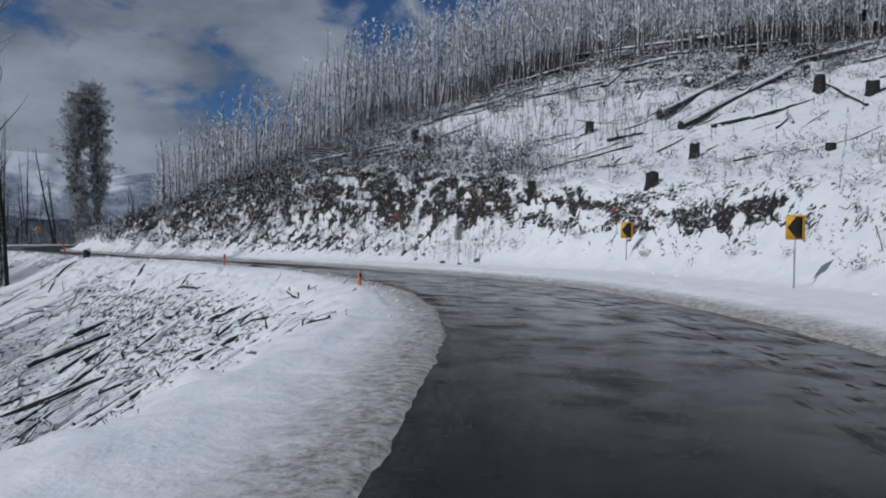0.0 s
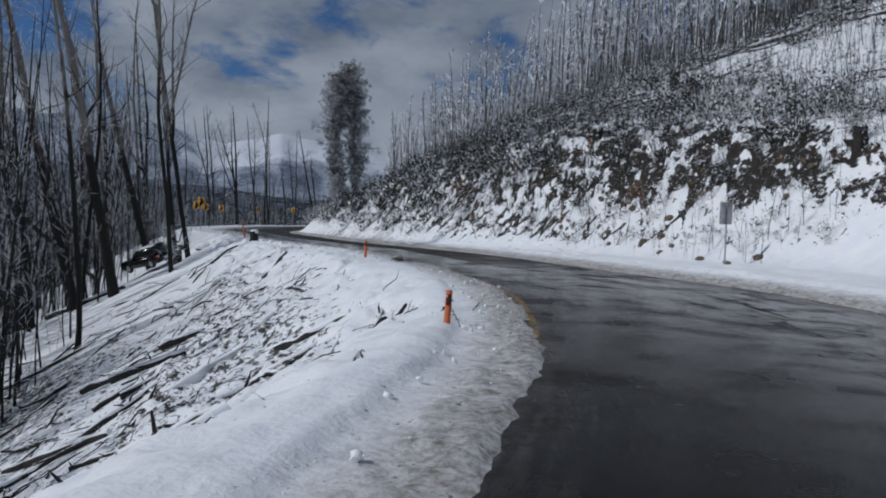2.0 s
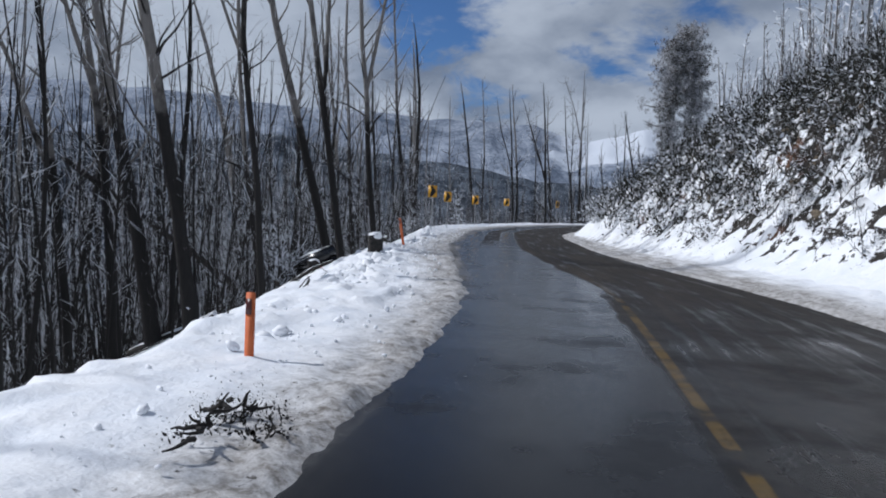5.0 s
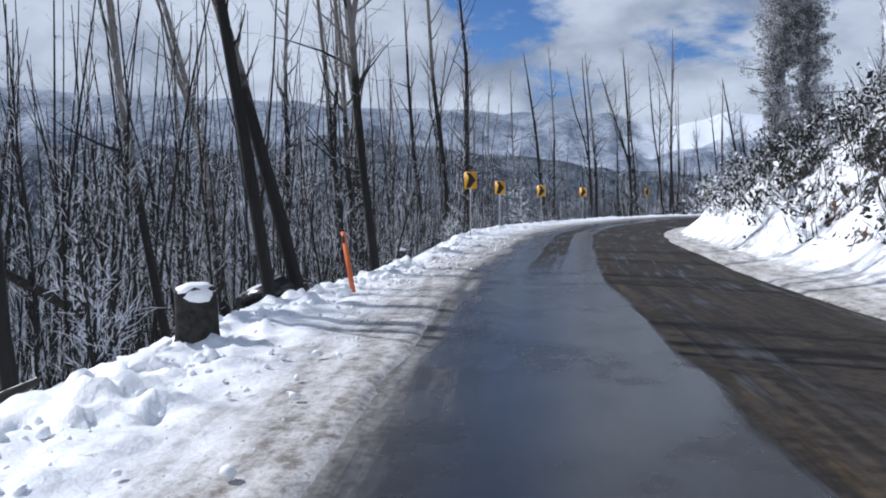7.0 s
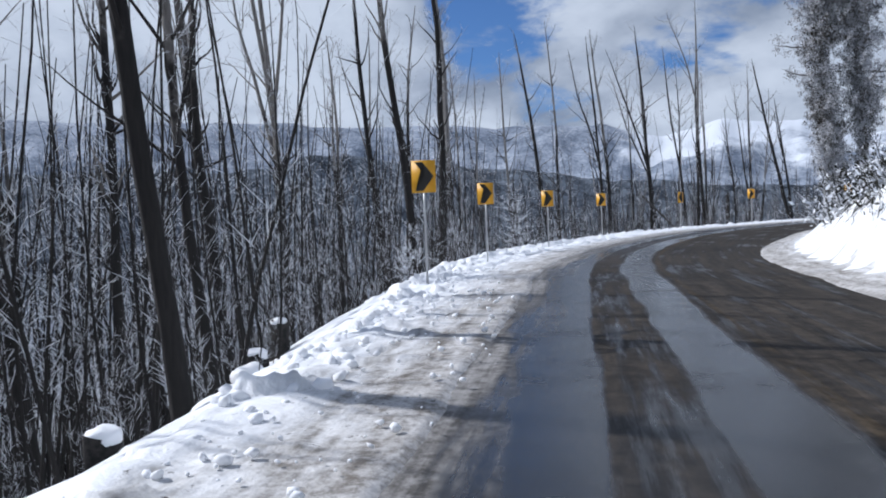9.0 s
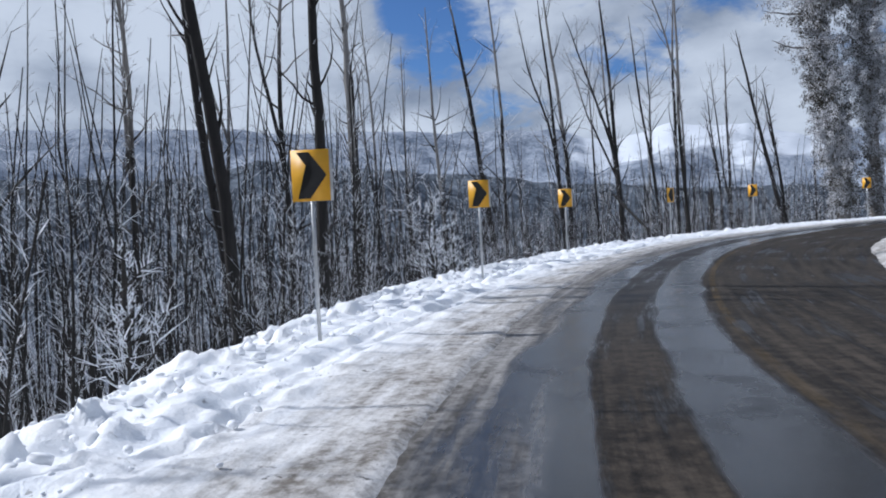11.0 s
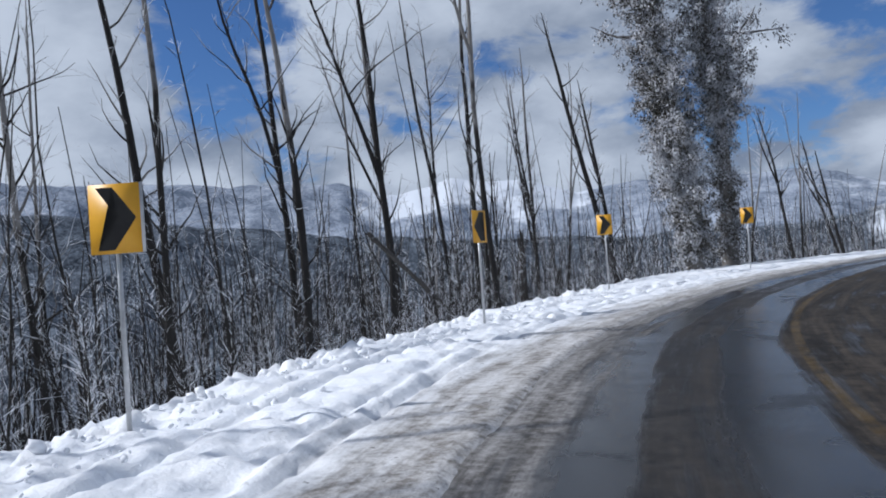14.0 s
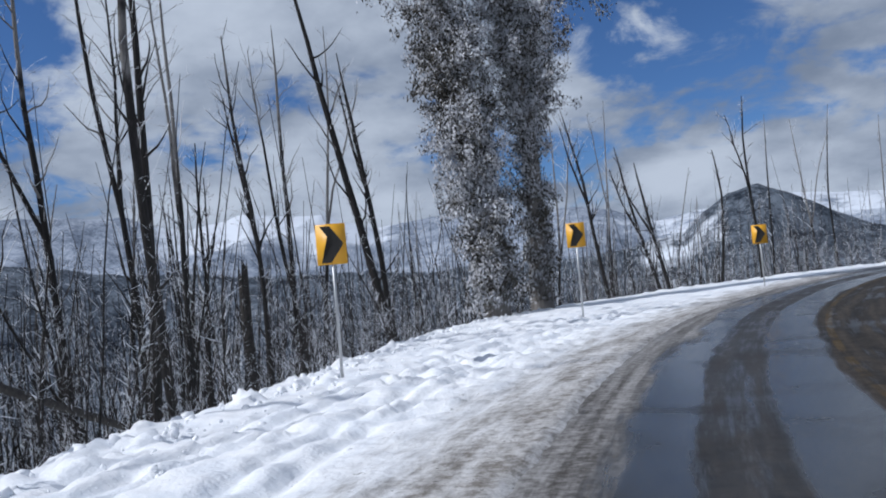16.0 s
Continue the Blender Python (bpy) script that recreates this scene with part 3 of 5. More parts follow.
def strip(name, label, s_values, offsets, z_of, mat, uv_of):
    """A ribbon along the road; offsets(s) gives the lateral positions, z_of the heights."""
    S = np.repeat(s_values[:, None], offsets(s_values).shape[1], 1)
    D = offsets(s_values)
    x, y, z = on_line(S, D)
    z = z_of(S, D, x, y, z)
    b = Build().add(np.stack([x, y, z], -1).reshape(-1, 3), grid_faces(D.shape[1], len(s_values)))
    me = b.mesh(name, mat)
    uv = me.uv_layers.new(name="road")
    loops = np.empty(len(me.loops), int)
    me.loops.foreach_get("vertex_index", loops)
    u = uv_of(S, D)
    uv.data.foreach_set("uv", np.stack([u.ravel()[loops], S.ravel()[loops]], -1).astype(np.float32).ravel())
    return tagged(new(name, me), label, name.split("_")[0], kind="structure")


def build_road():
    s = np.arange(-40, ALONG[-1] - 3, 0.4)
    t = np.linspace(0, 1, 36)
    strip("road", "wet dark asphalt mountain road with slush and mud streaks", s,
          lambda q: (LEFT_EDGE - 0.02) + t[None] * (right_edge(q)[:, None] + 0.3 - LEFT_EDGE + 0.02),
          lambda S, D, x, y, z: z + 0.012 * value_noise(x, y, 3, 31, 3) - 0.02 * np.clip(D - CENTRE, 0, 9), ROAD, lambda S, D: D)
    s = np.r_[np.arange(-20, 2, 0.4), np.arange(2, 44, 0.18), np.arange(44, 165, 0.12), np.arange(165, ALONG[-1] - 3, 0.5)]
    t = np.linspace(0, 1, 92)

    def snow_top(S, D, x, y, z, q):
        trodden = blend(40, 62, S) * (1 - blend(140, 175, S) * 0.4)
        lumps = value_noise(x, y, 0.50, 41, 2) * (0.02 + 0.045 * trodden) + value_noise(x, y, 2.2, 42, 2) * 0.035 + value_noise(x, y, 0.22, 59, 2) * 0.022 * trodden
        lumps = lumps + (0.35 - np.abs(value_noise(x, y, 0.42, 50, 2))) * 0.20 * trodden * blend(0.9, 2.2, q) * blend(-0.5, 0.4, value_noise(x, y, 2.4, 52, 2))
        lumps = lumps + (1 - trodden) * (0.09 * value_noise(x, y, 1.5, 61, 3) + 0.05 * value_noise(x, y, 0.45, 62, 3)) * blend(0.3, 1.2, q)
        prints = np.clip(value_noise(x, y, 0.42, 47, 2) - 0.15, 0, 1) * 0.30 * trodden * blend(-0.2, 0.3, value_noise(x, y, 3.5, 48, 2))
        chunks = np.clip(value_noise(x, y, 0.45, 49, 3) - 0.22, 0, 1) * 0.45 * trodden * np.exp(-((q - verge_width(S)) / 0.9) ** 2)
        tracks = 0
        for at, deep in ((1.7, 0.12), (2.1, 0.10), (3.1, 0.16), (3.55, 0.10), (4.4, 0.09)):
            tracks = tracks + deep * np.exp(-((q - at - 0.35 * np.sin(S / 8 + at) - 0.012 * (S - 120)) / 0.14) ** 2)
        tracks = tracks * blend(92, 106, S) * (1 - blend(160, 176, S)) * (0.9 + 0.7 * value_noise(x, y, 1.3, 46, 2))
        ruts = 0.05 * value_noise(D * 1.0, S * 0.10, 0.5, 43, 3)
        ragged = 0.15 * value_noise(x, y, 1.3, 44, 4) + 0.09 * value_noise(x, y, 0.21, 60, 3) + 0.16 * value_noise(D * 0, S, 2.3, 45, 3)
        lip = blend(-0.24, 0.02, q + ragged * (0.45 + 0.30 * blend(16, 24, S) * (1 - blend(56, 64, S))))
        crumbs = np.clip(value_noise(x, y, 0.30, 57, 3), -0.2, 1) * 0.11 * np.exp(-((q - 0.35) / 0.45) ** 2) * blend(8, 18, S) * (1 - blend(54, 62, S)) + 0.03 * np.clip(value_noise(x, y, 0.5, 58, 3) - 0.2, 0, 1) * (1 - blend(50, 60, S))
        ledge = 0.09 * blend(0.0, 0.14, q - 1.05 + 0.30 * value_noise(D * 0, S, 1.9, 63, 3) + 0.10 * value_noise(x, y, 0.3, 64, 2)) * blend(14, 24, S) * (1 - blend(52, 60, S)) * blend(-0.4, 0.1, value_noise(D * 0, S, 3.0, 65, 2))
        return z - 0.03 + crumbs + ledge + lip * (0.095 + 0.04 * blend(0.8, 1.8, q) + (lumps - prints) * blend(0.7, 1.9, q) + ruts * blend(0.5, 1.3, q) * (1 - blend(2.0, 3.4, q)) - tracks) + chunks

    def left_z(S, D, x, y, z):
        q = LEFT_EDGE - D + creep(S)
        base = height(x, y) - 0.10
        lower = base - z
        down = blend(0.3, 1.5, q - verge_width(S)) * (1 - blend(0.85, 1.0, (q - verge_width(S)) / apron(S)))
        heaps = (0.4 - np.abs(value_noise(x, y, 1.1, 53, 3))) * 0.40 + 0.13 * value_noise(x, y, 0.45, 54, 2)
        return snow_top(S, D, x, y, z, q) + lower - 0.02 + down * heaps * (1 - blend(60, 80, S))

    verge = strip("verge_left", "trodden snow shoulder with dirty slush beside the asphalt", s,
          lambda q: (LEFT_EDGE + 0.25 + creep(q))[:, None] - t[None] * (verge_width(q) + apron(q) + creep(q))[:, None], left_z, VERGE, lambda S, D: LEFT_EDGE - D + creep(S))

    D = (LEFT_EDGE + 0.25 + creep(s))[:, None] - t[None] * (verge_width(s) + apron(s) + creep(s))[:, None]
    S = np.repeat(s[:, None], len(t), 1)
    attribute(verge.data, "wood", (0.36 + 0.12 * blend(24, 36, S)) * blend(0.9, 3.4, LEFT_EDGE - D - verge_width(S)) * (1 - blend(56, 70, S)) + 0.08 * blend(0, 2, LEFT_EDGE - D))

    def right_z(S, D, x, y, z):
        q = D - right_edge(S)
        return snow_top(S, D, x, y, z, q) + height(x, y) - 0.10 - z - 0.02 * np.clip(D - CENTRE, 0, 9) * (1 - blend(0, 1, q))

    # the cut face: pillows of snow with earth between them
    s = np.arange(16, 104, 0.2)
    t2 = np.linspace(0, 1, 56)

    def cut_shape(S, D, x, y):
        p = D - right_edge(S)
        foot = table(S, [(16, 4.7), (32, 5.2), (42, 4.0), (52, 2.4), (60, 1.4), (72, 1.0), (104, 0.8)])
        rough = table(S, [(16, 0.28), (40, 0.45), (52, 1.0), (78, 1.0), (90, 0.7), (104, 0.3)]) * blend(0, 1.6, p - foot) * (1 - blend(5.5, 8.5, p - foot))
        lumps = value_noise(S * 1.0, p * 2.3, 0.75, 51, 4, 0.75)
        return lumps, rough

    def cut_z(S, D, x, y, z):
        lumps, rough = cut_shape(S, D, x, y)
        return height(x, y) + 0.03 + rough * 0.40 * blend(-0.15, 0.6, lumps) - 0.25 * (1 - blend(0.0, 0.5, D - right_edge(S) - 1.3)) - 0.25 * blend(9.3, 10, D - right_edge(S))

    bank = strip("bank_face", "steep cut bank of pillowed snow over dark earth and stones", s,
                 lambda q: right_edge(q)[:, None] + 1.3 + t2[None] * 8.7, cut_z, SNOW, lambda S, D: D - right_edge(S))
    D = right_edge(s)[:, None] + 1.3 + t2[None] * 8.7
    S = np.repeat(s[:, None], len(t2), 1)
    x, y, _ = on_line(S, D)
    lumps, rough = cut_shape(S, D, x, y)
    lip = table(S, [(16, 8.0), (32, 8.2), (42, 8.0), (52, 6.8), (60, 6.6), (72, 5.9), (104, 3.4)])
    band = np.exp(-((D - right_edge(S) - lip + 0.8) / 0.8) ** 2) * (0.75 + 0.8 * value_noise(x, y, 9, 23, 2)) * (rough > 0.15)
    attribute(bank.data, "soil", np.clip(rough * 0.92 * blend(0.26, -0.14, lumps) + 0.60 * np.clip(band, 0, 1) * blend(0.40, -0.1, lumps), 0, 1))
    s = np.r_[np.arange(-20, 2, 0.4), np.arange(2, 165, 0.15), np.arange(165, ALONG[-1] - 3, 0.5)]
    strip("verge_right", "snow windrow with dirty slush along the foot of the bank", s,
          lambda q: (right_edge(q)[:, None] - 0.3) + t2[None, ::2] * 3.2, right_z, VERGE, lambda S, D: D - right_edge(S))


build_ground()
build_road()

# ---------------------------------------------------------------- mountains beyond the valley


def mountains(name, label, crest, rough, near, ridge, far, mat, snowline, seed):
    """A range round the valley: crest gives degrees above the horizon against degrees left of north; near, ridge and far are distances."""
    yaw = np.arange(-45.0, 125.0, 0.22)
    r = np.concatenate([np.linspace(near, ridge, 34), np.linspace(ridge, far, 9)[1:]])
    A, R = np.meshgrid(yaw, r)
    x, y = -45 - R * np.sin(np.radians(A)), 85 + R * np.cos(np.radians(A))
    el = table(A, crest) + rough * value_noise(A, A * 0, 4.0, seed, 5, 0.55)
    top = 3 + ridge * np.tan(np.radians(el))
    f = np.where(R < ridge, np.clip((R - near) / (ridge - near), 0, 1) ** 1.25, 1 - 0.45 * (R - ridge) / (far - ridge))
    gully = (np.abs(value_noise(x, y, ridge * 0.16, seed + 7, 5, 0.55)) - 0.25) * f * np.clip(1.06 - f, 0, 1) * 4.0
    z = -75 + (top + 75) * np.clip(f + 0.35 * gully, 0, 1)
    b = Build().add(np.stack([x, y, z], -1).reshape(-1, 3), grid_faces(len(yaw), len(r)))
    me = b.mesh(name, mat)
    attribute(me, "snowline", table(A, snowline) * blend(0.25, 0.95, f))
    tagged(new(name, me), label, "mountains", kind="structure")


mountains("backdrop_range", "distant mountain range with snowy summits and rimed forest paled by haze",
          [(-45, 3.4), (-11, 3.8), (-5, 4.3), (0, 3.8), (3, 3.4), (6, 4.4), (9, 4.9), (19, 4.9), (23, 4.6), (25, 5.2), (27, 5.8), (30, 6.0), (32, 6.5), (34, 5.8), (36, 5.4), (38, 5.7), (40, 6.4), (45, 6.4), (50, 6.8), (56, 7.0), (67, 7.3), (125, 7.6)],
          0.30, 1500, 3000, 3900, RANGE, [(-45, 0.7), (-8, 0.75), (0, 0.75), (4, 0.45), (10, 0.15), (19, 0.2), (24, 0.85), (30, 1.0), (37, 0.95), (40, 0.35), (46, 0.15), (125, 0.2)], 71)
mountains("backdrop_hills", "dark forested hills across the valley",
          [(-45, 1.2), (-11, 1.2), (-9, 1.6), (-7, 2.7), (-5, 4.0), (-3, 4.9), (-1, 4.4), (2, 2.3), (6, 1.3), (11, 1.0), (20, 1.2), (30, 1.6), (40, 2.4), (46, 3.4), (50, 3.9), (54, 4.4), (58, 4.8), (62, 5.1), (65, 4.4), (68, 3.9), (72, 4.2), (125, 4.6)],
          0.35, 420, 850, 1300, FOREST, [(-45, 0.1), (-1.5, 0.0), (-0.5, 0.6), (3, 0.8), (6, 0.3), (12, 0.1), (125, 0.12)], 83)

# ---------------------------------------------------------------- trees


def bent(rng, start, way, length, n, wander, lift=0.0):
    """A wandering line: n points from start."""
    p, d = np.array(start, float), np.array(way, float)
    d /= np.linalg.norm(d)
    out = [p.copy()]
    for _ in range(n - 1):
        d = d + rng.normal(0, wander, 3) + (0, 0, lift)
        d /= np.linalg.norm(d)
        p = p + d * length / (n - 1)
        out.append(p.copy())
    return np.array(out)


def between(line, f):
    """The point at the fraction f of a line of points."""
    k = min(int(f * (len(line) - 1)), len(line) - 2)
    u = f * (len(line) - 1) - k
    return line[k] * (1 - u) + line[k + 1] * u


def sprays(rng, build, line, count, reach, width, low=0.22, rise=(0.4, 1.7), forks=2):
    """Side twigs along a stem, each with its own smaller ones."""
    f = rng.uniform(low, 0.99, count)
    k = np.minimum((f * (len(line) - 1)).astype(int), len(line) - 2)
    u = (f * (len(line) - 1) - k)[:, None]
    p = line[k] * (1 - u) + line[k + 1] * u
    a = rng.uniform(0, 2 * np.pi, count)
    way = np.stack([np.cos(a), np.sin(a), rng.uniform(*rise, count)], 1)
    way /= np.linalg.norm(way, axis=1)[:, None]
    ln = (reach * rng.uniform(0.3, 1.0, count) * (1.4 - f))[:, None]
    q = p + way * ln
    build.blades(p, q, width, rng)
    for _ in range(forks):
        v = rng.uniform(0.3, 0.95, (count, 1))
        o = p * (1 - v) + q * v
        w = way * 0.7 + rng.normal(0, 0.55, (count, 3)) + (0, 0, 0.25)
        build.blades(o, o + w * ln * rng.uniform(0.25, 0.55, (count, 1)), width * 0.75, rng)


def dead_tree(rng, tall, girth, limbs, twigs, lean=(0.0, 0.0), fork=0.0, first=0.3, reach=0.16, sides=7, n=11, wander=0.035, taper=0.75):
    """A burnt, leafless tree: builds for the trunk, each limb, and the fine twigs."""
    trunk, twig, stems, branches = Build(), Build(), [], []
    line = bent(rng, (-0.9 * lean[0], -0.9 * lean[1], -0.9), (lean[0], lean[1], 1.0), (tall + 0.9) * math.hypot(1, *lean), n, wander, 0.0)
    drift = (line[0] + np.array([lean[0], lean[1], 1.0]) * (tall + 0.9) - line[-1]) * (1, 1, 0)
    line = line + np.linspace(0, 1, n)[:, None] * drift
    t = np.linspace(0, 1, n)
    rad = girth * (1 - t) ** taper + 0.022
    rad[0] *= 1.3
    trunk.tube(line, rad, sides)
    stems.append((line, rad))
    if fork:
        side = rng.normal(0, 1, 2)
        side /= np.linalg.norm(side)
        start = between(line, fork)
        l2 = bent(rng, start, np.array([lean[0], lean[1], 1.0]) + np.r_[side * 0.30, 0], tall * (1 - fork) * 0.9, 9, 0.05, 0.05)
        r2 = np.interp(fork, t, rad) * 0.7 * (1 - np.linspace(0, 1, 9)) ** 0.75 + 0.016
        trunk.tube(l2, r2, sides)
        stems.append((l2, r2))
    for i in range(limbs):
        l, r = stems[rng.integers(len(stems))]
        f = rng.uniform(first, 0.97)
        p, a, rise = between(l, f), rng.uniform(0, 2 * np.pi), rng.uniform(0.5, 1.9)
        length = tall * reach * rng.uniform(0.25, 1.0) * (1.3 - 0.8 * f)
        b = Build()
        bl = bent(rng, p, (np.cos(a), np.sin(a), rise), length, 6, 0.16, 0.08)
        b.tube(bl, np.linspace(min(np.interp(f, np.linspace(0, 1, len(r)), r) * 0.5, 0.06), 0.008, 6), 5)
        branches.append(b)
        for _ in range(twigs):
            q = between(bl, rng.uniform(0.25, 1.0))
            tw = bent(rng, q, rng.normal(0, 0.6, 3) + (np.cos(a) * 0.5, np.sin(a) * 0.5, 0.6), length * rng.uniform(0.18, 0.5), 3, 0.2, 0.05)
            twig.tube(tw, (0.012, 0.009, 0.005), 3, False)
    for l, _ in stems:
        if limbs:
            sprays(rng, twig, l, 8 + limbs, tall * reach * 0.42, 0.016, first + 0.1, (0.6, 2.0))
    return trunk, branches, twig


RNG = np.random.default_rng(7)


def burnt_tree(x, y, lean_x, lean_y, tall, girth, limbs, fork):
    """A tree of its own shape, standing at x, y; its top leans by lean_x, lean_y metres for each metre of height."""
    rng = np.random.default_rng(int(abs(x * 31 + y * 17) * 10))
    bark = GREY_BARK if y > 88 else BARK
    trunk, branches, twig = dead_tree(rng, tall, girth * 0.72, limbs + 2, 5, (lean_x, lean_y), fork, 0.25, 0.18, taper=0.55)
    root = new("burnt_tree")
    root.location = (x, y, float(height(x, y)) - 0.05)
    part("trunk", trunk, bark, root)
    for b in branches:
        part("branch", b, bark, root)
    tagged(part("crown", twig, TWIG, root, "fine rimed twigs", False), kind="stuff")
    return tagged(root, ("forked " if fork else "straight ") + "burnt leafless eucalypt with charred base beside the road", "tree", "burnt trees below the road")


burnt_tree(-36.0, 52.6, -0.18, -0.14, 27, 0.42, 24, 0)
burnt_tree(-33.3, 52.9, -0.18, -0.14, 27, 0.39, 24, 0)
burnt_tree(-53.3, 74.1, -0.05, -0.07, 21, 0.24, 24, 0.4)
burnt_tree(-63.9, 81.7, -0.04, -0.05, 26, 0.23, 24, 0.4)
burnt_tree(-54.0, 71.1, -0.00, -0.00, 21, 0.22, 30, 0)
burnt_tree(-39.4, 59.9, -0.05, -0.06, 24, 0.17, 20, 0.55)
burnt_tree(-30.1, 54.1, -0.03, -0.04, 25, 0.15, 20, 0)
burnt_tree(-28.0, 44.8, -0.06, -0.05, 20, 0.17, 16, 0)
burnt_tree(-40.1, 52.8, -0.07, -0.06, 23, 0.24, 20, 0.4)
burnt_tree(-57.0, 68.9, -0.15, -0.14, 25, 0.40, 20, 0.4)
burnt_tree(-40.8, 50.9, -0.09, -0.05, 23, 0.27, 30, 0.4)
burnt_tree(-38.8, 52.0, -0.12, -0.07, 23, 0.30, 24, 0.55)
burnt_tree(-41.1, 65.1, -0.094, -0.200, 25, 0.36, 18, 0)
burnt_tree(-33.9, 60.4, -0.094, -0.125, 21, 0.22, 18, 0.4)
burnt_tree(-82.5, 107.5, -0.021, -0.044, 25, 0.33, 18, 0)
burnt_tree(-81.5, 114.0, -0.030, -0.042, 24, 0.19, 16, 0)
burnt_tree(-96.1, 123.9, -0.027, -0.040, 32, 0.19, 16, 0)
burnt_tree(-83.4, 121.9, -0.099, -0.118, 27, 0.34, 16, 0)
burnt_tree(-79.7, 117.4, -0.017, -0.019, 26, 0.19, 16, 0)
burnt_tree(-80.5, 125.7, -0.042, -0.036, 26, 0.29, 18, 0)
burnt_tree(-81.7, 126.3, -0.037, -0.032, 27, 0.23, 16, 0.5)
burnt_tree(-79.5, 131.1, -0.037, -0.027, 26, 0.28, 26, 0.45)
burnt_tree(-77.5, 136.2, 0.014, 0.008, 25, 0.22, 12, 0)
burnt_tree(-74.5, 133.7, -0.027, -0.015, 26, 0.20, 14, 0.6)
burnt_tree(-73.5, 149.5, -0.193, -0.087, 21, 0.29, 14, 0)
burnt_tree(-74.4, 150.9, -0.109, -0.049, 17, 0.22, 20, 0.6)
burnt_tree(-85.9, 160.9, -0.001, 0.000, 30, 0.27, 22, 0.4)
burnt_tree(-88.2, 144.9, -0.061, -0.047, 31, 0.28, 32, 0.5)
burnt_tree(-83.7, 144.0, -0.075, -0.051, 29, 0.22, 32, 0.5)
burnt_tree(-65.7, 169.6, -0.151, -0.025, 17, 0.20, 14, 0.6)
burnt_tree(-41.5, 68.4, -0.046, -0.090, 26, 0.22, 30, 0.4)
burnt_tree(-69.0, 91.2, -0.040, -0.062, 24, 0.27, 12, 0)
burnt_tree(-77.3, 102.9, -0.021, -0.025, 29, 0.34, 32, 0.5)
burnt_tree(-66.7, 93.4, -0.013, -0.025, 24, 0.33, 14, 0)
burnt_tree(-59.9, 86.6, -0.029, -0.082, 25, 0.24, 16, 0)
burnt_tree(-46.9, 71.1, -0.019, -0.041, 23, 0.16, 18, 0)
burnt_tree(-76.0, 141.2, -0.051, -0.029, 16, 0.13, 20, 0.5)
burnt_tree(-62.2, 167.4, -0.228, 0.033, 11, 0.16, 22, 0.5)
burnt_tree(-61.8, 163.7, -0.179, 0.018, 8, 0.15, 18, 0.5)
burnt_tree(-56.3, 168.8, -0.007, 0.002, 12, 0.12, 12, 0.5)
burnt_tree(-58.9, 167.7, 0.037, -0.007, 9, 0.12, 12, 0)
burnt_tree(-79.4, 141.5, 0.023, 0.018, 14, 0.12, 20, 0.5)
burnt_tree(-86.6, 111.0, -0.005, -0.009, 28, 0.17, 24, 0.5)
burnt_tree(-73.2, 96.1, 0.016, 0.025, 23, 0.20, 24, 0.5)
burnt_tree(-63.5, 81.5, -0.037, -0.061, 25, 0.21, 22, 0.5)
burnt_tree(-66.9, 86.5, -0.011, -0.018, 17, 0.15, 22, 0.5)


def rimed_shrub(x, y, tall):
    rng = np.random.default_rng(int(abs(x * 31 + y * 17) * 10))
    trunk, branches, twig = dead_tree(rng, tall, 0.06, 26, 9, (0.02, 0.0), 0.3, 0.08, 0.46)
    root = new("rimed_shrub")
    root.location = (x, y, float(height(x, y)) - 0.05)
    part("trunk", trunk, CHAR, root)
    for b in branches:
        part("branch", b, CHAR, root)
    tagged(part("crown", twig, RIME, root, "rimed twigs and dead leaves", False), kind="stuff")
    return tagged(root, "young bushy dead tree loaded with rime on the verge's edge", "tree")


for along_road, beyond, tall in ((118.6, 2.0, 4.2), (121.5, 2.6, 3.0), (103.0, 2.0, 2.6), (70.5, 4.2, 3.2)):
    x, y, _ = on_line(along_road, LEFT_EDGE - float(verge_width(along_road)) - beyond)
    rimed_shrub(float(x), float(y), tall)


def scatter(rng, n, s_range, q_range, side, power=1.0):
    """Random places beside the road: s along, q metres beyond the verge (side -1) or the asphalt (side 1)."""
    s = rng.uniform(*s_range, n)
    q = q_range[0] + (q_range[1] - q_range[0]) * rng.uniform(0, 1, n) ** power
    d = LEFT_EDGE - verge_width(s) - q if side < 0 else right_edge(s) + q
    x, y, _ = on_line(s, d)
    s2, d2, _ = along(x, y)
    ok = d2 < LEFT_EDGE - verge_width(s2) - min(q_range) * 0.8 if side < 0 else d2 > right_edge(s2) + q_range[0] * 0.8
    for ex, ey, turn, reach in ((0, 0, 33, 78), (1, 12, 36, 62), (1, 20, 43, 55)):
        ok &= ~((np.degrees(np.arctan2(ex - x, y - ey)) < turn) & (np.hypot(x - ex, y - ey) < reach) & (side < 0) & (q_range[0] > 0.7))
    ok &= np.hypot(x + 37.5, y - 63.0) > 3.9
    return x[ok], y[ok], s2[ok], d2[ok]


# tall poles farther down the slope
TALL = []
for i in range(8):
    tall = (24, 27, 22, 29, 25, 20, 28, 23)[i]
    trunk, branches, twig = dead_tree(RNG, tall, (0.13, 0.16, 0.10, 0.17, 0.13, 0.10, 0.15, 0.12)[i], (8, 12, 16, 8, 14, 10, 7, 12)[i], 3, (0, 0), (0, 0.45, 0.35, 0, 0.5, 0, 0.6, 0.4)[i], 0.45, 0.12, 6)
    limbs = Build()
    for b in branches:
        limbs.place(b, Matrix.Identity(4))
    limbs.place(twig, Matrix.Identity(4))
    TALL.append((trunk.mesh("trunk", GREY_BARK), limbs.mesh("crown", TWIG)))


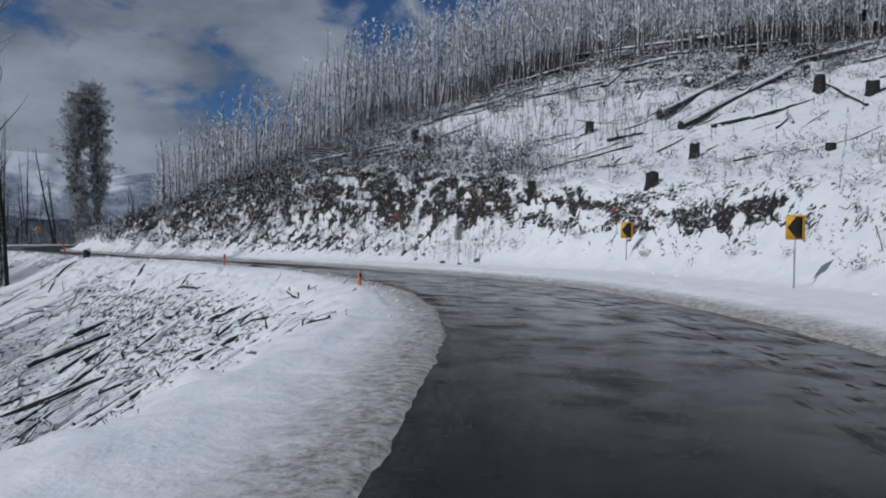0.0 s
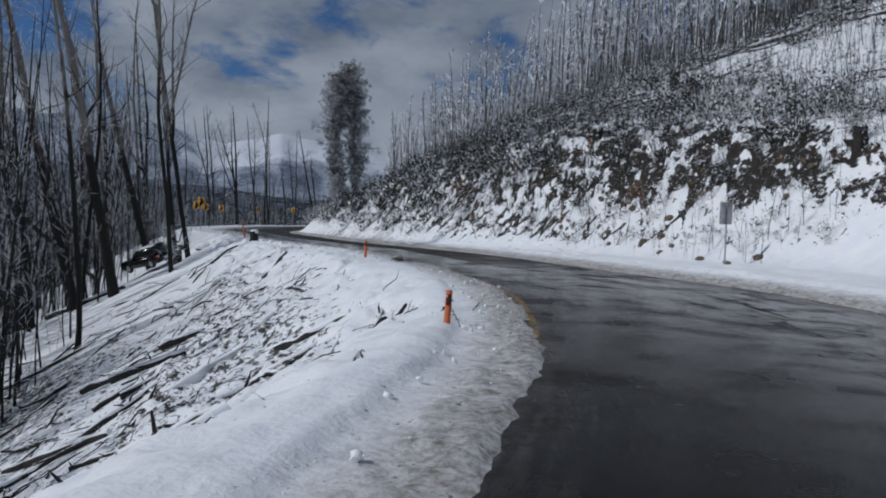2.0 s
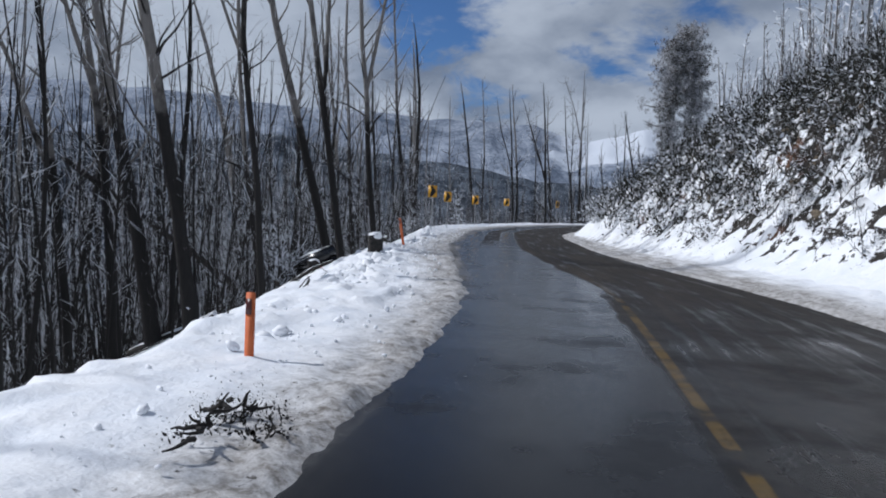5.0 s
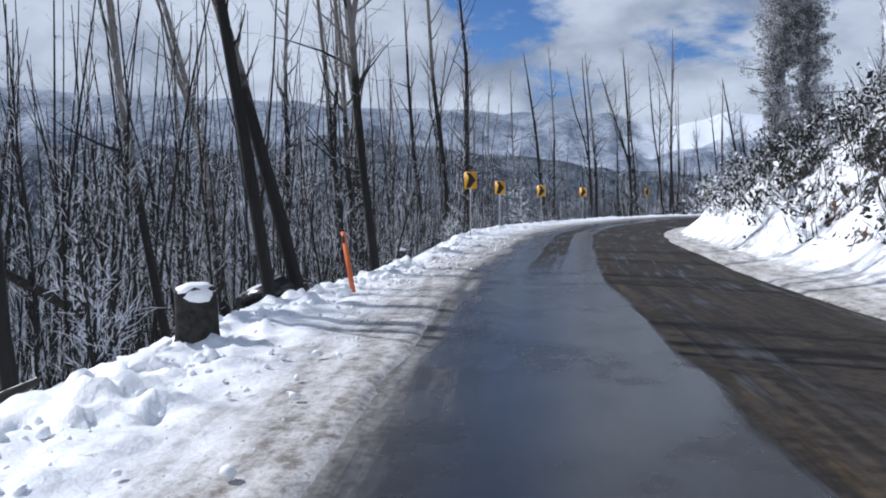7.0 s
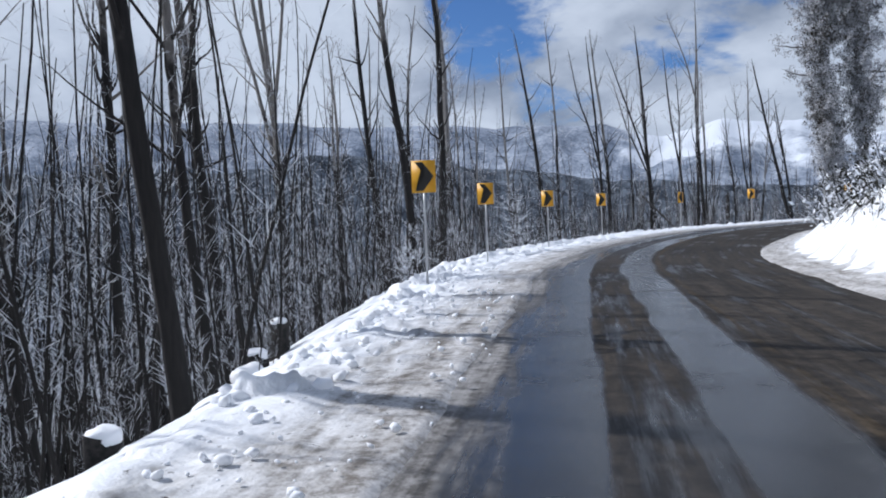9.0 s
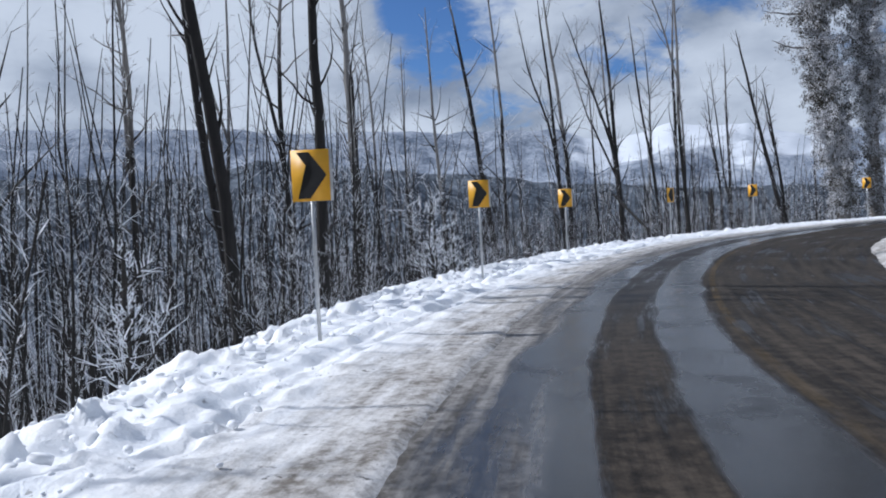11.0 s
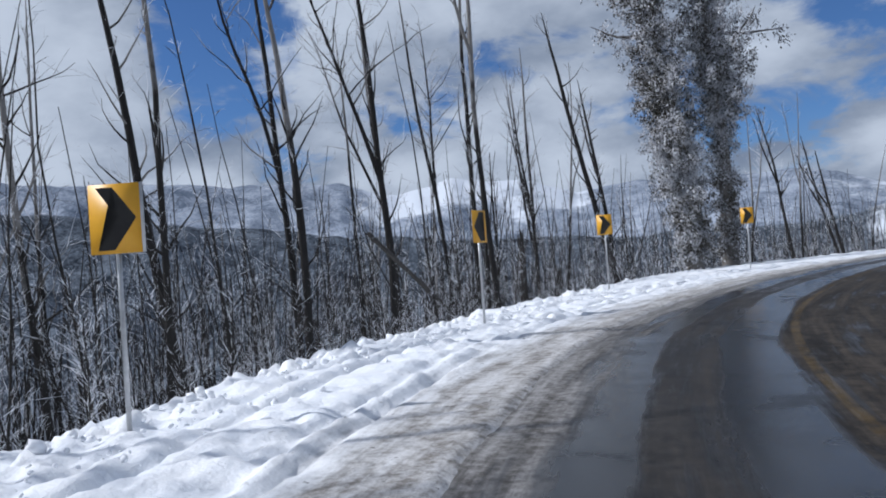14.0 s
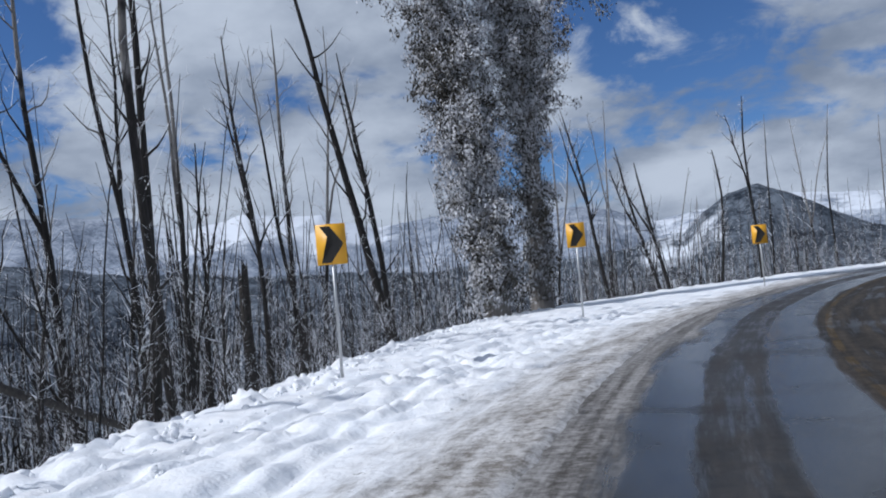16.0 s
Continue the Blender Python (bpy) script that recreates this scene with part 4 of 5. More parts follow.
def pole_tree(kind, x, y, z, turn, scale, lean):
    root = new("pole_tree")
    root.matrix_world = pose(x, y, z - 0.1, lean[0], lean[1], turn) @ Matrix.Scale(scale, 4)
    for name, me in zip(("trunk", "crown"), TALL[kind]):
        ob = new(name, me)
        ob.parent = root
        if name == "crown":
            tagged(ob, "thin rimed branches", kind="stuff")
    return tagged(root, "tall thin dead eucalypt pole on the forested slope", "tree", "dead poles on the slope below the road")


x, y, s, d = scatter(RNG, 220, (34, 225), (9, 75), -1, 1.0)
z = height(x, y)
for i in range(len(x)):
    if np.hypot(x[i] + 68, y[i] - 151) > 7:
        pole_tree(int(RNG.integers(8)), x[i], y[i], float(z[i]), RNG.uniform(0, 360), RNG.uniform(0.6, 1.0), (RNG.normal(0, 2.5), RNG.normal(0, 2.5)))


def sapling(rng, tall, twigs, thick, spread=0.10, fine=1.0):
    """A young stem and its side twigs: two builds."""
    stem, twig = Build(), Build()
    l = bent(rng, (0, 0, -0.3), (rng.normal(0, 0.06), rng.normal(0, 0.06), 1), tall, 7, 0.05, 0.01)
    stem.tube(l, np.linspace(thick, 0.010, 7), 4, False)
    sprays(rng, twig, l, twigs, tall * spread, 0.019 * fine, forks=1)
    return stem, twig


def thicket(name, label, kinds, x, y, mats, lo, hi, rng, category="undergrowth", sink=0.05, size=None):
    """Many plants joined into one thing: stems in one mesh, twigs in the other."""
    builds = [Build() for _ in mats]
    z = height(x, y)
    for i in range(len(x)):
        k = kinds[int(rng.integers(len(kinds)))]
        m = pose(x[i], y[i], z[i] - sink, rng.normal(0, 4), rng.normal(0, 4), rng.uniform(0, 360)) @ Matrix.Scale(rng.uniform(lo, hi) if size is None else size[i], 4)
        for b, shape in zip(builds, k):
            b.place(shape, m)
    if len(mats) == 1:
        return tagged(new(name, builds[0].mesh(name, mats[0], False)), label, category, kind="stuff")
    root = tagged(new(name), label, category, kind="stuff")
    for part_name, b, mat in zip(("stems", "twigs"), builds, mats):
        tagged(part(part_name, b, mat, root, smooth=False), kind="stuff")
    return root


def canopy(rng, x, y, base, over, lo, hi):
    """Sizes for plants on the lower slope, so that the crowns come up to about the road's height."""
    _, _, road = along(x, y)
    want = road - height(x, y) + rng.normal(over, 2.6, len(x)) + np.interp(y, (50, 90, 112), (2.6, 2.0, -1.2))
    return np.clip(want / base, lo, hi)


YOUNG = [sapling(RNG, 8.5, 58, 0.036, 0.09, 0.32) for _ in range(8)]
x, y, s, d = scatter(RNG, 2500, (38, 215), (2.2, 60), -1, 0.9)
size = canopy(RNG, x, y, 8.5, 3.6, 0.40, 2.6)
# undergrowth past here takes the dimmed twig colour
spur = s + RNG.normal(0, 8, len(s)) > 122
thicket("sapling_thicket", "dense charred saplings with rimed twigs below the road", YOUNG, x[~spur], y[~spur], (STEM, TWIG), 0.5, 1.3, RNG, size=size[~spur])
thicket("sapling_thicket", "dense charred saplings with less rime and dimmed twigs on the spur", YOUNG, x[spur], y[spur], (STEM, DIM_TWIG), 0.5, 1.3, RNG, size=size[spur])
THIN = [sapling(RNG, 12, 44, 0.050, 0.07, 0.42) for _ in range(6)]
x, y, s, d = scatter(RNG, 1500, (36, 215), (3, 50), -1, 0.9)
thicket("pole_thicket", "close-set charred young poles on the slope below the road", THIN, x, y, (STEM, TWIG), 0.5, 1.3, RNG, size=canopy(RNG, x, y, 12, 6.0, 0.35, 2.2))
LOW = [sapling(RNG, 2.8, 42, 0.016, 0.20, 0.33) for _ in range(6)]
x, y, s, d = scatter(RNG, 1100, (45, 215), (0.9, 20), -1, 1.2)
thicket("rimed_scrub", "rimed scrub along the edge of the verge", LOW, x, y, (STEM, TWIG), 0.5, 1.25, RNG)
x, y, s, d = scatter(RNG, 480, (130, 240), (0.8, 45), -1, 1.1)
thicket("rimed_scrub", "rimed scrub behind the gum tree", LOW, x, y, (STEM, DIM_TWIG), 0.8, 1.6, RNG)

# wood on the hill above the cut
POLES = []
for i in range(8):
    trunk, branches, twig = dead_tree(RNG, 14, 0.11, 0, 0, (0, 0), 0, 0.40, 0.11, 4, 6)
    twig = Build()
    stem = np.stack([np.zeros(7), np.zeros(7), np.linspace(-0.3, 14, 7)], 1)
    sprays(RNG, twig, stem, 38, 1.8, 0.075, 0.22, (0.5, 1.9), 1)
    POLES.append((trunk, twig))
x, y, s, d = scatter(RNG, 5600, (-10, 118), (10, 78), 1, 1.0)
edge = table(s, [(-30, 72), (10, 64), (35, 55), (50, 44), (58, 34), (63, 26), (72, 19), (80, 14), (118, 11)])
ok = d - right_edge(s) > edge * (1 + 0.15 * value_noise(x, y, 14, 61, 2))
thicket("hill_wood", "dense wood of burnt poles with rimed crowns on the hill", POLES, x[ok], y[ok], (FAR_BARK, RIME), 0.55, 0.90, RNG, "wood")


def bush(rng, size, stems=10, leaves=7):
    """A low bush of arching twigs with small leaf flakes."""
    b = Build()
    for _ in range(stems):
        a = rng.uniform(0, 2 * np.pi)
        l = bent(rng, (rng.normal(0, 0.12), rng.normal(0, 0.12), -0.1), (np.cos(a) * 0.8, np.sin(a) * 0.8, rng.uniform(0.3, 1.6)), size * rng.uniform(0.5, 1.1), 3, 0.22, -0.02)
        b.blades(l[:-1], l[1:], 0.012, rng)
        for _ in range(leaves):
            p = between(l, rng.uniform(0.3, 1.0)) + rng.normal(0, 0.09, 3)
            u = rng.normal(0, 1, 3)
            u /= np.linalg.norm(u)
            w = np.cross(u, rng.normal(0, 1, 3))
            w /= np.linalg.norm(w) + 1e-9
            e = size * rng.uniform(0.035, 0.085)
            b.add([p - u * e, p + w * e * 0.5, p + u * e, p - w * e * 0.5], [[0, 1, 2, 3]])
    return (b,)


BUSHES = [bush(RNG, 0.8, 12, 5) for _ in range(6)]
x, y, s, d = scatter(RNG, 1800, (22, 100), (2.6, 13), 1, 0.8)
dense = table(s, [(28, 0.25), (40, 0.7), (46, 1.0), (86, 1.0), (94, 0.8), (100, 0.4)])
ok = (RNG.uniform(0, 1, len(x)) < dense) & (d - right_edge(s) > table(s, [(16, 5.3), (32, 5.8), (42, 4.6), (52, 3.0), (60, 1.9), (72, 1.5)]))
thicket("bank_bushes", "dark heath bushes half buried in snow on the bank", BUSHES, x[ok], y[ok], (BUSH,), 0.25, 0.95, RNG, sink=-0.28)
x, y, s, d = scatter(RNG, 760, (-15, 64), (7.5, 50), 1, 0.9)
thicket("hill_bushes", "scattered snow-laden bushes on the cleared hillside", BUSHES, x, y, (BUSH,), 0.4, 1.3, RNG)
x, y, s, d = scatter(RNG, 1750, (40, 98), (5.0, 25), 1, 1.1)
ok = RNG.uniform(0, 1, len(x)) < table(s, [(46, 0.55), (54, 0.9), (70, 1.0), (98, 0.8)])
thicket("bank_scrub", "dark rimed scrub along the top of the bank", LOW, x[ok], y[ok], (STEM, SCRUB), 0.40, 1.0, RNG, sink=-0.05)
x, y, s, d = scatter(RNG, 620, (40, 92), (2.6, 8.5), 1, 0.8)
thicket("face_scrub", "low dark scrub rooted in the face of the cut", LOW, x, y, (STEM, SCRUB), 0.22, 0.6, RNG, sink=-0.25)
x, y, s, d = scatter(RNG, 1900, (-30, 80), (10, 66), 1, 0.8)
edge = table(s, [(-30, 72), (10, 64), (35, 55), (50, 44), (58, 34), (63, 26), (72, 19), (80, 14)])
ok = np.abs((d - right_edge(s)) / edge - 0.98 + 0.1 * value_noise(x, y, 9, 62, 2)) < 0.17
thicket("hill_scrub", "dark scrub and slash along the foot of the hill wood", LOW, x[ok], y[ok], (STEM, SCRUB), 0.4, 1.1, RNG)
x, y, s, d = scatter(RNG, 1500, (-15, 62), (6, 50), 1, 0.9)
STALKS = [sapling(RNG, 0.9, 6, 0.010, 0.35, 0.6) for _ in range(4)]
thicket("dry_stalks", "dry dark stalks standing out of the snow", STALKS, x, y, (STEM, STEM), 0.5, 1.5, RNG)

# ---------------------------------------------------------------- the big gum tree


def gum_tree():
    rng = np.random.default_rng(77)
    root = new("gum_tree")
    base = Vector((-68.15, 151.1, float(height(-68.15, 151.1))))
    root.location = base
    stems = []
    for name, at, top, girth, wander in (("trunk", (0.65, 1.6), (-1.0, 1.0, 32.0), 0.43, 0.03), ("trunk", (-0.65, -2.1), (-2.4, -1.0, 30.0), 0.46, 0.04)):
        n = 14
        line = bent(rng, (*at, -0.5), (0, 0, 1), top[2], n, wander)
        line = line + np.linspace(0, 1, n)[:, None] * (np.array(top) - line[-1]) * (1, 1, 1)
        rad = girth * (1 - np.linspace(0, 1, n)) ** 0.7 + 0.05
        rad[0] *= 1.35
        part(name, Build().tube(line, rad, 12), GUM_BARK, root, "smooth grey trunk" if name == "trunk" and at[0] > 0 else "trunk wrapped in shoots")
        stems.append(line)
    limbs = []
    for f, way, ln, k in ((0.42, (0.9, -0.3, 0.5), 4.5, 0), (0.55, (1.0, -0.2, 0.9), 6.0, 0), (0.66, (0.8, 0.5, 1.2), 6.5, 0), (0.62, (-1.0, -0.6, 0.25), 5.0, 1), (0.52, (-0.9, -0.3, 0.5), 4.5, 1),
                          (0.75, (-0.8, 0.3, 0.9), 5.5, 1), (0.8, (0.7, -0.5, 1.1), 5.0, 0), (0.7, (-0.2, 1.0, 0.8), 5.0, 0), (0.85, (0.3, -0.9, 0.9), 4.5, 1), (0.48, (0.7, 0.4, 0.35), 5.0, 0)):
        line = bent(rng, between(stems[k], f), way, ln, 8, 0.17, 0.03)
        part("limb", Build().tube(line, np.linspace(0.16, 0.02, 8), 7), GUM_BARK, root)
        limbs.append(line)
    # shoots along the trunks and leaf sprays on the limbs
    leaves, shoots = Build(), Build()

    def spray(p, size, count, leaf=1.0):
        q = p + rng.normal(0, 1, (count, 3)) * size * np.array((0.55, 0.55, 0.6))
        u = np.stack([rng.normal(0, 0.6, count), rng.normal(0, 0.6, count), np.full(count, -0.9)], 1)
        u /= np.linalg.norm(u, axis=1)[:, None]
        w = np.cross(u, rng.normal(0, 1, (count, 3)))
        w /= np.linalg.norm(w, axis=1)[:, None] + 1e-9
        e = rng.uniform(0.05, 0.11, (count, 1)) * leaf
        corners = np.stack([q - u * e, q + w * e * 0.38, q + u * e, q - w * e * 0.38], 1).reshape(-1, 3)
        leaves.add(corners, np.arange(4 * count).reshape(-1, 4))

    for k, line in enumerate(stems):
        for i in range(960 if k else 860):
            f = rng.beta(1.4, 1.1) * 0.92 + 0.05 if i < 600 else rng.uniform(0.03, 0.45)
            p, a = between(line, f), rng.uniform(0, 2 * np.pi)
            if k == 0 and f < 0.30 and rng.uniform() < 0.65:
                continue
            out = (0.4 + 2.6 * rng.uniform(0, 1)) * np.interp(f, (0.0, 0.2, 0.35, 0.5, 0.65, 0.88, 1.0), (0.6, 0.8, 0.95, 1.05, 1.4, 1.45, 0.7)) * (0.5 if k == 0 and f < 0.30 else 0.88 if k else 1.0)
            l = bent(rng, p, (np.cos(a), np.sin(a), rng.uniform(-0.1, 0.9)), out, 4, 0.2, -0.05)
            shoots.tube(l, (0.03, 0.022, 0.015, 0.008), 3, False)
            high = 1.1 if f < 0.55 else 1.35
            spray(between(l, 0.35), 0.32 * high, 44, high)
            spray(between(l, 0.7), 0.36 * high, 62, high)
            spray(l[-1], 0.24 * high, 42, high)
    for line in limbs:
        for _ in range(13):
            p = between(line, rng.uniform(0.35, 1.0)) + rng.normal(0, 0.5, 3)
            spray(p, 0.45, 30, 1.3)
    tagged(part("regrowth", shoots, SCRUB, root, "rimed twigs along the trunks", False), kind="stuff")
    tagged(part("foliage", leaves, LEAF, root, "grey-green frosted leaves", False), kind="stuff")
    tagged(root, "tall frosted eucalypt with two trunks and shaggy regrowth", "tree")


gum_tree()

# ---------------------------------------------------------------- fallen timber and stumps


def fallen_log(x0, y0, x1, y1, girth, rise=(0.0, 0.0), mat=None, snowy=True, level=None, name="fallen_log", label="fallen burnt log with snow along its top"):
    """A log lying from one place to the other; rise lifts its ends off the ground."""
    rng = np.random.default_rng(int(abs(x0 * 53 + y0 * 29) * 10))
    n = 9
    xs, ys = np.linspace(x0, x1, n), np.linspace(y0, y1, n)
    zs = height(xs, ys)
    zs = np.polyval(np.polyfit(np.arange(n), zs, 1), np.arange(n)) + girth * 0.6 + np.linspace(*rise, n)
    if level:
        zs = np.linspace(*level, n)
    line = np.stack([xs, ys, zs], 1) + rng.normal(0, girth * 0.12, (n, 3))
    root = new(name)
    root.location = line[0]
    line = line - line[0]
    rad = girth * np.linspace(1, 0.7, n) * rng.uniform(0.92, 1.08, n)
    part("trunk", Build().tube(line, rad, 9), mat or CHAR, root)
    if snowy:
        part("snow_cap", Build().tube(line + (0, 0, girth * 0.62), rad * rng.uniform(0.55, 0.95, n), 7), CAP, root, "strip of snow on top")
    for _ in range(2):
        p = between(line, rng.uniform(0.2, 0.9))
        part("stub", Build().tube(bent(rng, p, rng.normal(0, 1, 3) + (0, 0, 1.0), girth * 3.5, 3, 0.1), (girth * 0.3, girth * 0.22, girth * 0.1), 5), mat or CHAR, root)
    return tagged(root, label, "log")


# on the cleared hillside
fallen_log(16.0, 58.8, 25.5, 68.6, 0.34)
fallen_log(16.6, 55.3, 29.8, 67.7, 0.28)
fallen_log(11.6, 56.0, 14.3, 56.9, 0.15)
fallen_log(31.2, 70.9, 42.9, 76.6, 0.30)
fallen_log(28.1, 59.0, 24.5, 45.5, 0.15, (0.2, 0.0))
fallen_log(15.2, 96.4, 30.3, 84.2, 0.32)
fallen_log(17.1, 76.4, 22.6, 76.6, 0.24)
fallen_log(4.8, 83.3, 13.4, 84.8, 0.24)
fallen_log(20.1, 51.5, 24.4, 51.9, 0.12)
fallen_log(17.7, 52.0, 21.6, 51.4, 0.18)
fallen_log(6.5, 52.2, 12.9, 53.9, 0.10)
fallen_log(-2.0, 74.0, 8.5, 77.5, 0.20)
fallen_log(22.0, 79.0, 35.0, 80.5, 0.22)
fallen_log(8.0, 71.5, 15.0, 75.0, 0.18)
fallen_log(-12.0, 69.0, -4.3, 66.4, 0.15, (0.5, 0.3), label="bleached fallen log on the top of the bank")
fallen_log(-11.2, 67.6, -4.6, 65.4, 0.12, (0.3, 0.3), label="bleached fallen log on the top of the bank")
fallen_log(-13.0, 70.6, -5.5, 69.0, 0.13, (0.4, 0.2), label="bleached fallen log on the top of the bank")
fallen_log(-9.0, 66.2, -3.2, 63.4, 0.09, (0.2, 0.5), label="bleached fallen log on the top of the bank")
# on the slope below the first bend
fallen_log(-5.6, 26.6, -7.0, 30.2, 0.06)
fallen_log(-12.5, 32.2, -11.6, 34.9, 0.16, mat=CAP, label="fallen log wholly covered with snow")
fallen_log(-29.6, 43.1, -26.6, 44.7, 0.10)
fallen_log(-18.3, 32.7, -13.6, 31.7, 0.15)
fallen_log(-15.6, 34.3, -13.6, 36.2, 0.12)
fallen_log(-8.9, 30.6, -7.3, 33.4, 0.09)
fallen_log(-6.3, 29.6, -7.8, 34.0, 0.05)
fallen_log(-5.6, 30.4, -6.5, 32.6, 0.08)
fallen_log(-38.0, 52.5, -33.5, 54.0, 0.20)
for i in range(60):
    s0, q0 = RNG.uniform(7, 26), RNG.uniform(5.5, 12)
    x0, y0, _ = on_line(s0, LEFT_EDGE - float(verge_width(s0)) - q0)
    a, ln = radians(RNG.uniform(5, 62)), RNG.uniform(2.0, 5.5)
    x1, y1 = x0 + ln * math.cos(a), y0 + ln * math.sin(a)
    if along(x1, y1)[1][0] < LEFT_EDGE - 3.4:
        fallen_log(float(x0), float(y0), float(x1), float(y1), RNG.uniform(0.05, 0.15))
for i in range(54):
    s0, q0 = RNG.uniform(16, 50), RNG.uniform(2.2, 11)
    x0, y0, _ = on_line(s0, LEFT_EDGE - float(verge_width(s0)) - q0)
    a, ln = radians(RNG.normal(40, 22)), RNG.uniform(1.2, 4.5)
    x1, y1 = x0 + ln * math.cos(a), y0 + ln * math.sin(a)
    s1, d1, _ = along(x1, y1)
    if d1[0] < LEFT_EDGE - float(verge_width(s1[0])) - 1.6:
        fallen_log(float(x0), float(y0), float(x1), float(y1), RNG.uniform(0.05, 0.17))
# beside and below the later road
fallen_log(-41.6, 60.2, -41.7, 50.8, 0.17, snowy=False, level=(-3.1, 3.5), label="charred trunk leaning over the slope, caught in other trees")
fallen_log(-78.4, 137.4, -72.2, 120.2, 0.12, snowy=False, level=(-2.0, 3.5), label="charred trunk leaning out of the slope below the verge")


def stump(x, y, tall, girth, lean=(0, 0), capped=True, label="short charred tree stump capped with snow"):
    rng = np.random.default_rng(int(abs(x * 71 + y * 37) * 10))
    root = new("stump")
    root.matrix_world = pose(x, y, float(height(x, y)) - 0.05, lean[0], lean[1], rng.uniform(0, 360))
    n, sides = 7, 14
    ang = np.linspace(0, 2 * np.pi, sides, endpoint=False)
    flare = 1 + 0.16 * np.sin(3 * ang + rng.uniform(0, 6)) + 0.08 * np.sin(5 * ang + rng.uniform(0, 6))
    rings = []
    for i in range(n):
        t = i / (n - 1)
        r = girth * (1.35 - 0.35 * min(1, t * 2.2)) * (1 + (flare - 1) * (1.3 - t))
        top = (rng.uniform(-0.10, 0.10, sides) * tall) if i == n - 1 else 0
        rings.append(np.stack([np.cos(ang) * r, np.sin(ang) * r, np.full(sides, -0.3 + (tall + 0.3) * t) + top], 1))
    b = Build().add(np.vstack(rings), [[i * sides + j, i * sides + (j + 1) % sides, (i + 1) * sides + (j + 1) % sides, (i + 1) * sides + j] for i in range(n - 1) for j in range(sides)])
    b.add(np.vstack([rings[-1], [[0, 0, tall * 0.93]]]), [[j, (j + 1) % sides, sides, sides] for j in range(sides)])
    part("wood", b, CHAR, root, smooth=False)
    if capped:
        cap = bmesh.new()
        bmesh.ops.create_icosphere(cap, subdivisions=3, radius=1.0)
        for v in cap.verts:
            k = 1 + 0.22 * noise.noise(v.co * 1.7 + Vector((x, y, 0)))
            v.co = Vector((v.co.x * girth * 0.96 * k + girth * 0.12, v.co.y * girth * 0.96 * k, tall + max(v.co.z, -0.35 - 2.2 * max(0.0, v.co.x)) * girth * (0.45 if v.co.z > 0 else 0.9) * k))
        part("snow_cap", cap, CAP, root, "lump of snow")
    return tagged(root, label, "stump", "charred stumps")


for x, y, tall, girth, capped in ((14.5, 45.5, 0.9, 0.28, 0), (11.1, 41.8, 0.75, 0.34, 0), (11.0, 59.6, 0.75, 0.32, 0), (26.8, 70.7, 1.2, 0.45, 0), (18.2, 36.9, 0.35, 0.24, 0), (26.6, 48.8, 0.9, 0.40, 0), (21.1, 68.0, 0.6, 0.5, 1),
                                  (47.4, 89.7, 1.1, 0.5, 0), (-6.1, 59.9, 0.85, 0.30, 1), (-2.6, 66.9, 1.1, 0.30, 0), (-1.4, 64.2, 0.9, 0.36, 0), (5.4, 48.4, 0.7, 0.24, 0), (30.1, 65.7, 1.0, 0.34, 0), (25.9, 54.3, 1.1, 0.36, 0), (44.6, 81.5, 1.0, 0.5, 0)):
    stump(x, y, tall, girth, capped=bool(capped), label="short charred tree stump in hillside snow")
for x, y, tall, girth in ((-25.14, 55.2, 0.66, 0.24), (-44.3, 71.5, 0.75, 0.19), (-42.9, 70.3, 0.45, 0.22), (-39.4, 66.6, 0.5, 0.24), (-33.0, 58.2, 0.9, 0.25)):
    stump(x, y, tall, girth)
stump(-77.6, 142.5, 7.6, 0.22, (-1.5, 0), False, "tall charred snag with a broken top")
stump(-76.0, 144.0, 4.6, 0.20, (1, 0), False, "tall charred snag with a broken top")

# loose sticks on the slope below the first bend
sticks = Build()
x, y, s, d = scatter(RNG, 900, (4, 66), (0.5, 16), -1, 1.1)
z = height(x, y)
for i in range(len(x)):
    a = RNG.normal(2.6, 1.0)
    ln = 0.3 + 2.6 * RNG.uniform(0, 1) ** 2
    l = bent(RNG, (x[i], y[i], z[i] + 0.03), (np.cos(a), np.sin(a), RNG.normal(0, 0.12)), ln, 4, 0.08)
    s_end, d_end, _ = along(l[:, 0], l[:, 1])
    if np.any(LEFT_EDGE - d_end - verge_width(s_end) < 0.4):
        continue
    l[:, 2] = height(l[:, 0], l[:, 1]) + RNG.uniform(-0.04, 0.10) + np.linspace(0, RNG.uniform(-0.05, 0.2), 4)
    g = (0.014 + 0.075 * RNG.uniform(0, 1) ** 2) * min(1.0, 0.25 + ln / 2)
    l[1:3] += RNG.normal(0, 0.05, (2, 3)) * ln / 2
    sticks.tube(l, (g, g * 0.9, g * 0.8, g * 0.5), 5)
tagged(new("fallen_sticks", sticks.mesh("fallen_sticks", LOG)), "burnt sticks and branches strewn over the snowy slope", "debris", kind="stuff")
TUFTS = [bush(RNG, 0.32, 9, 4) for _ in range(4)]
x, y, s, d = scatter(RNG, 420, (4, 62), (0.5, 14), -1, 1.0)
thicket("snowy_tufts", "small dark plants poking through the snow", TUFTS, x, y, (BUSH,), 0.5, 1.4, RNG)

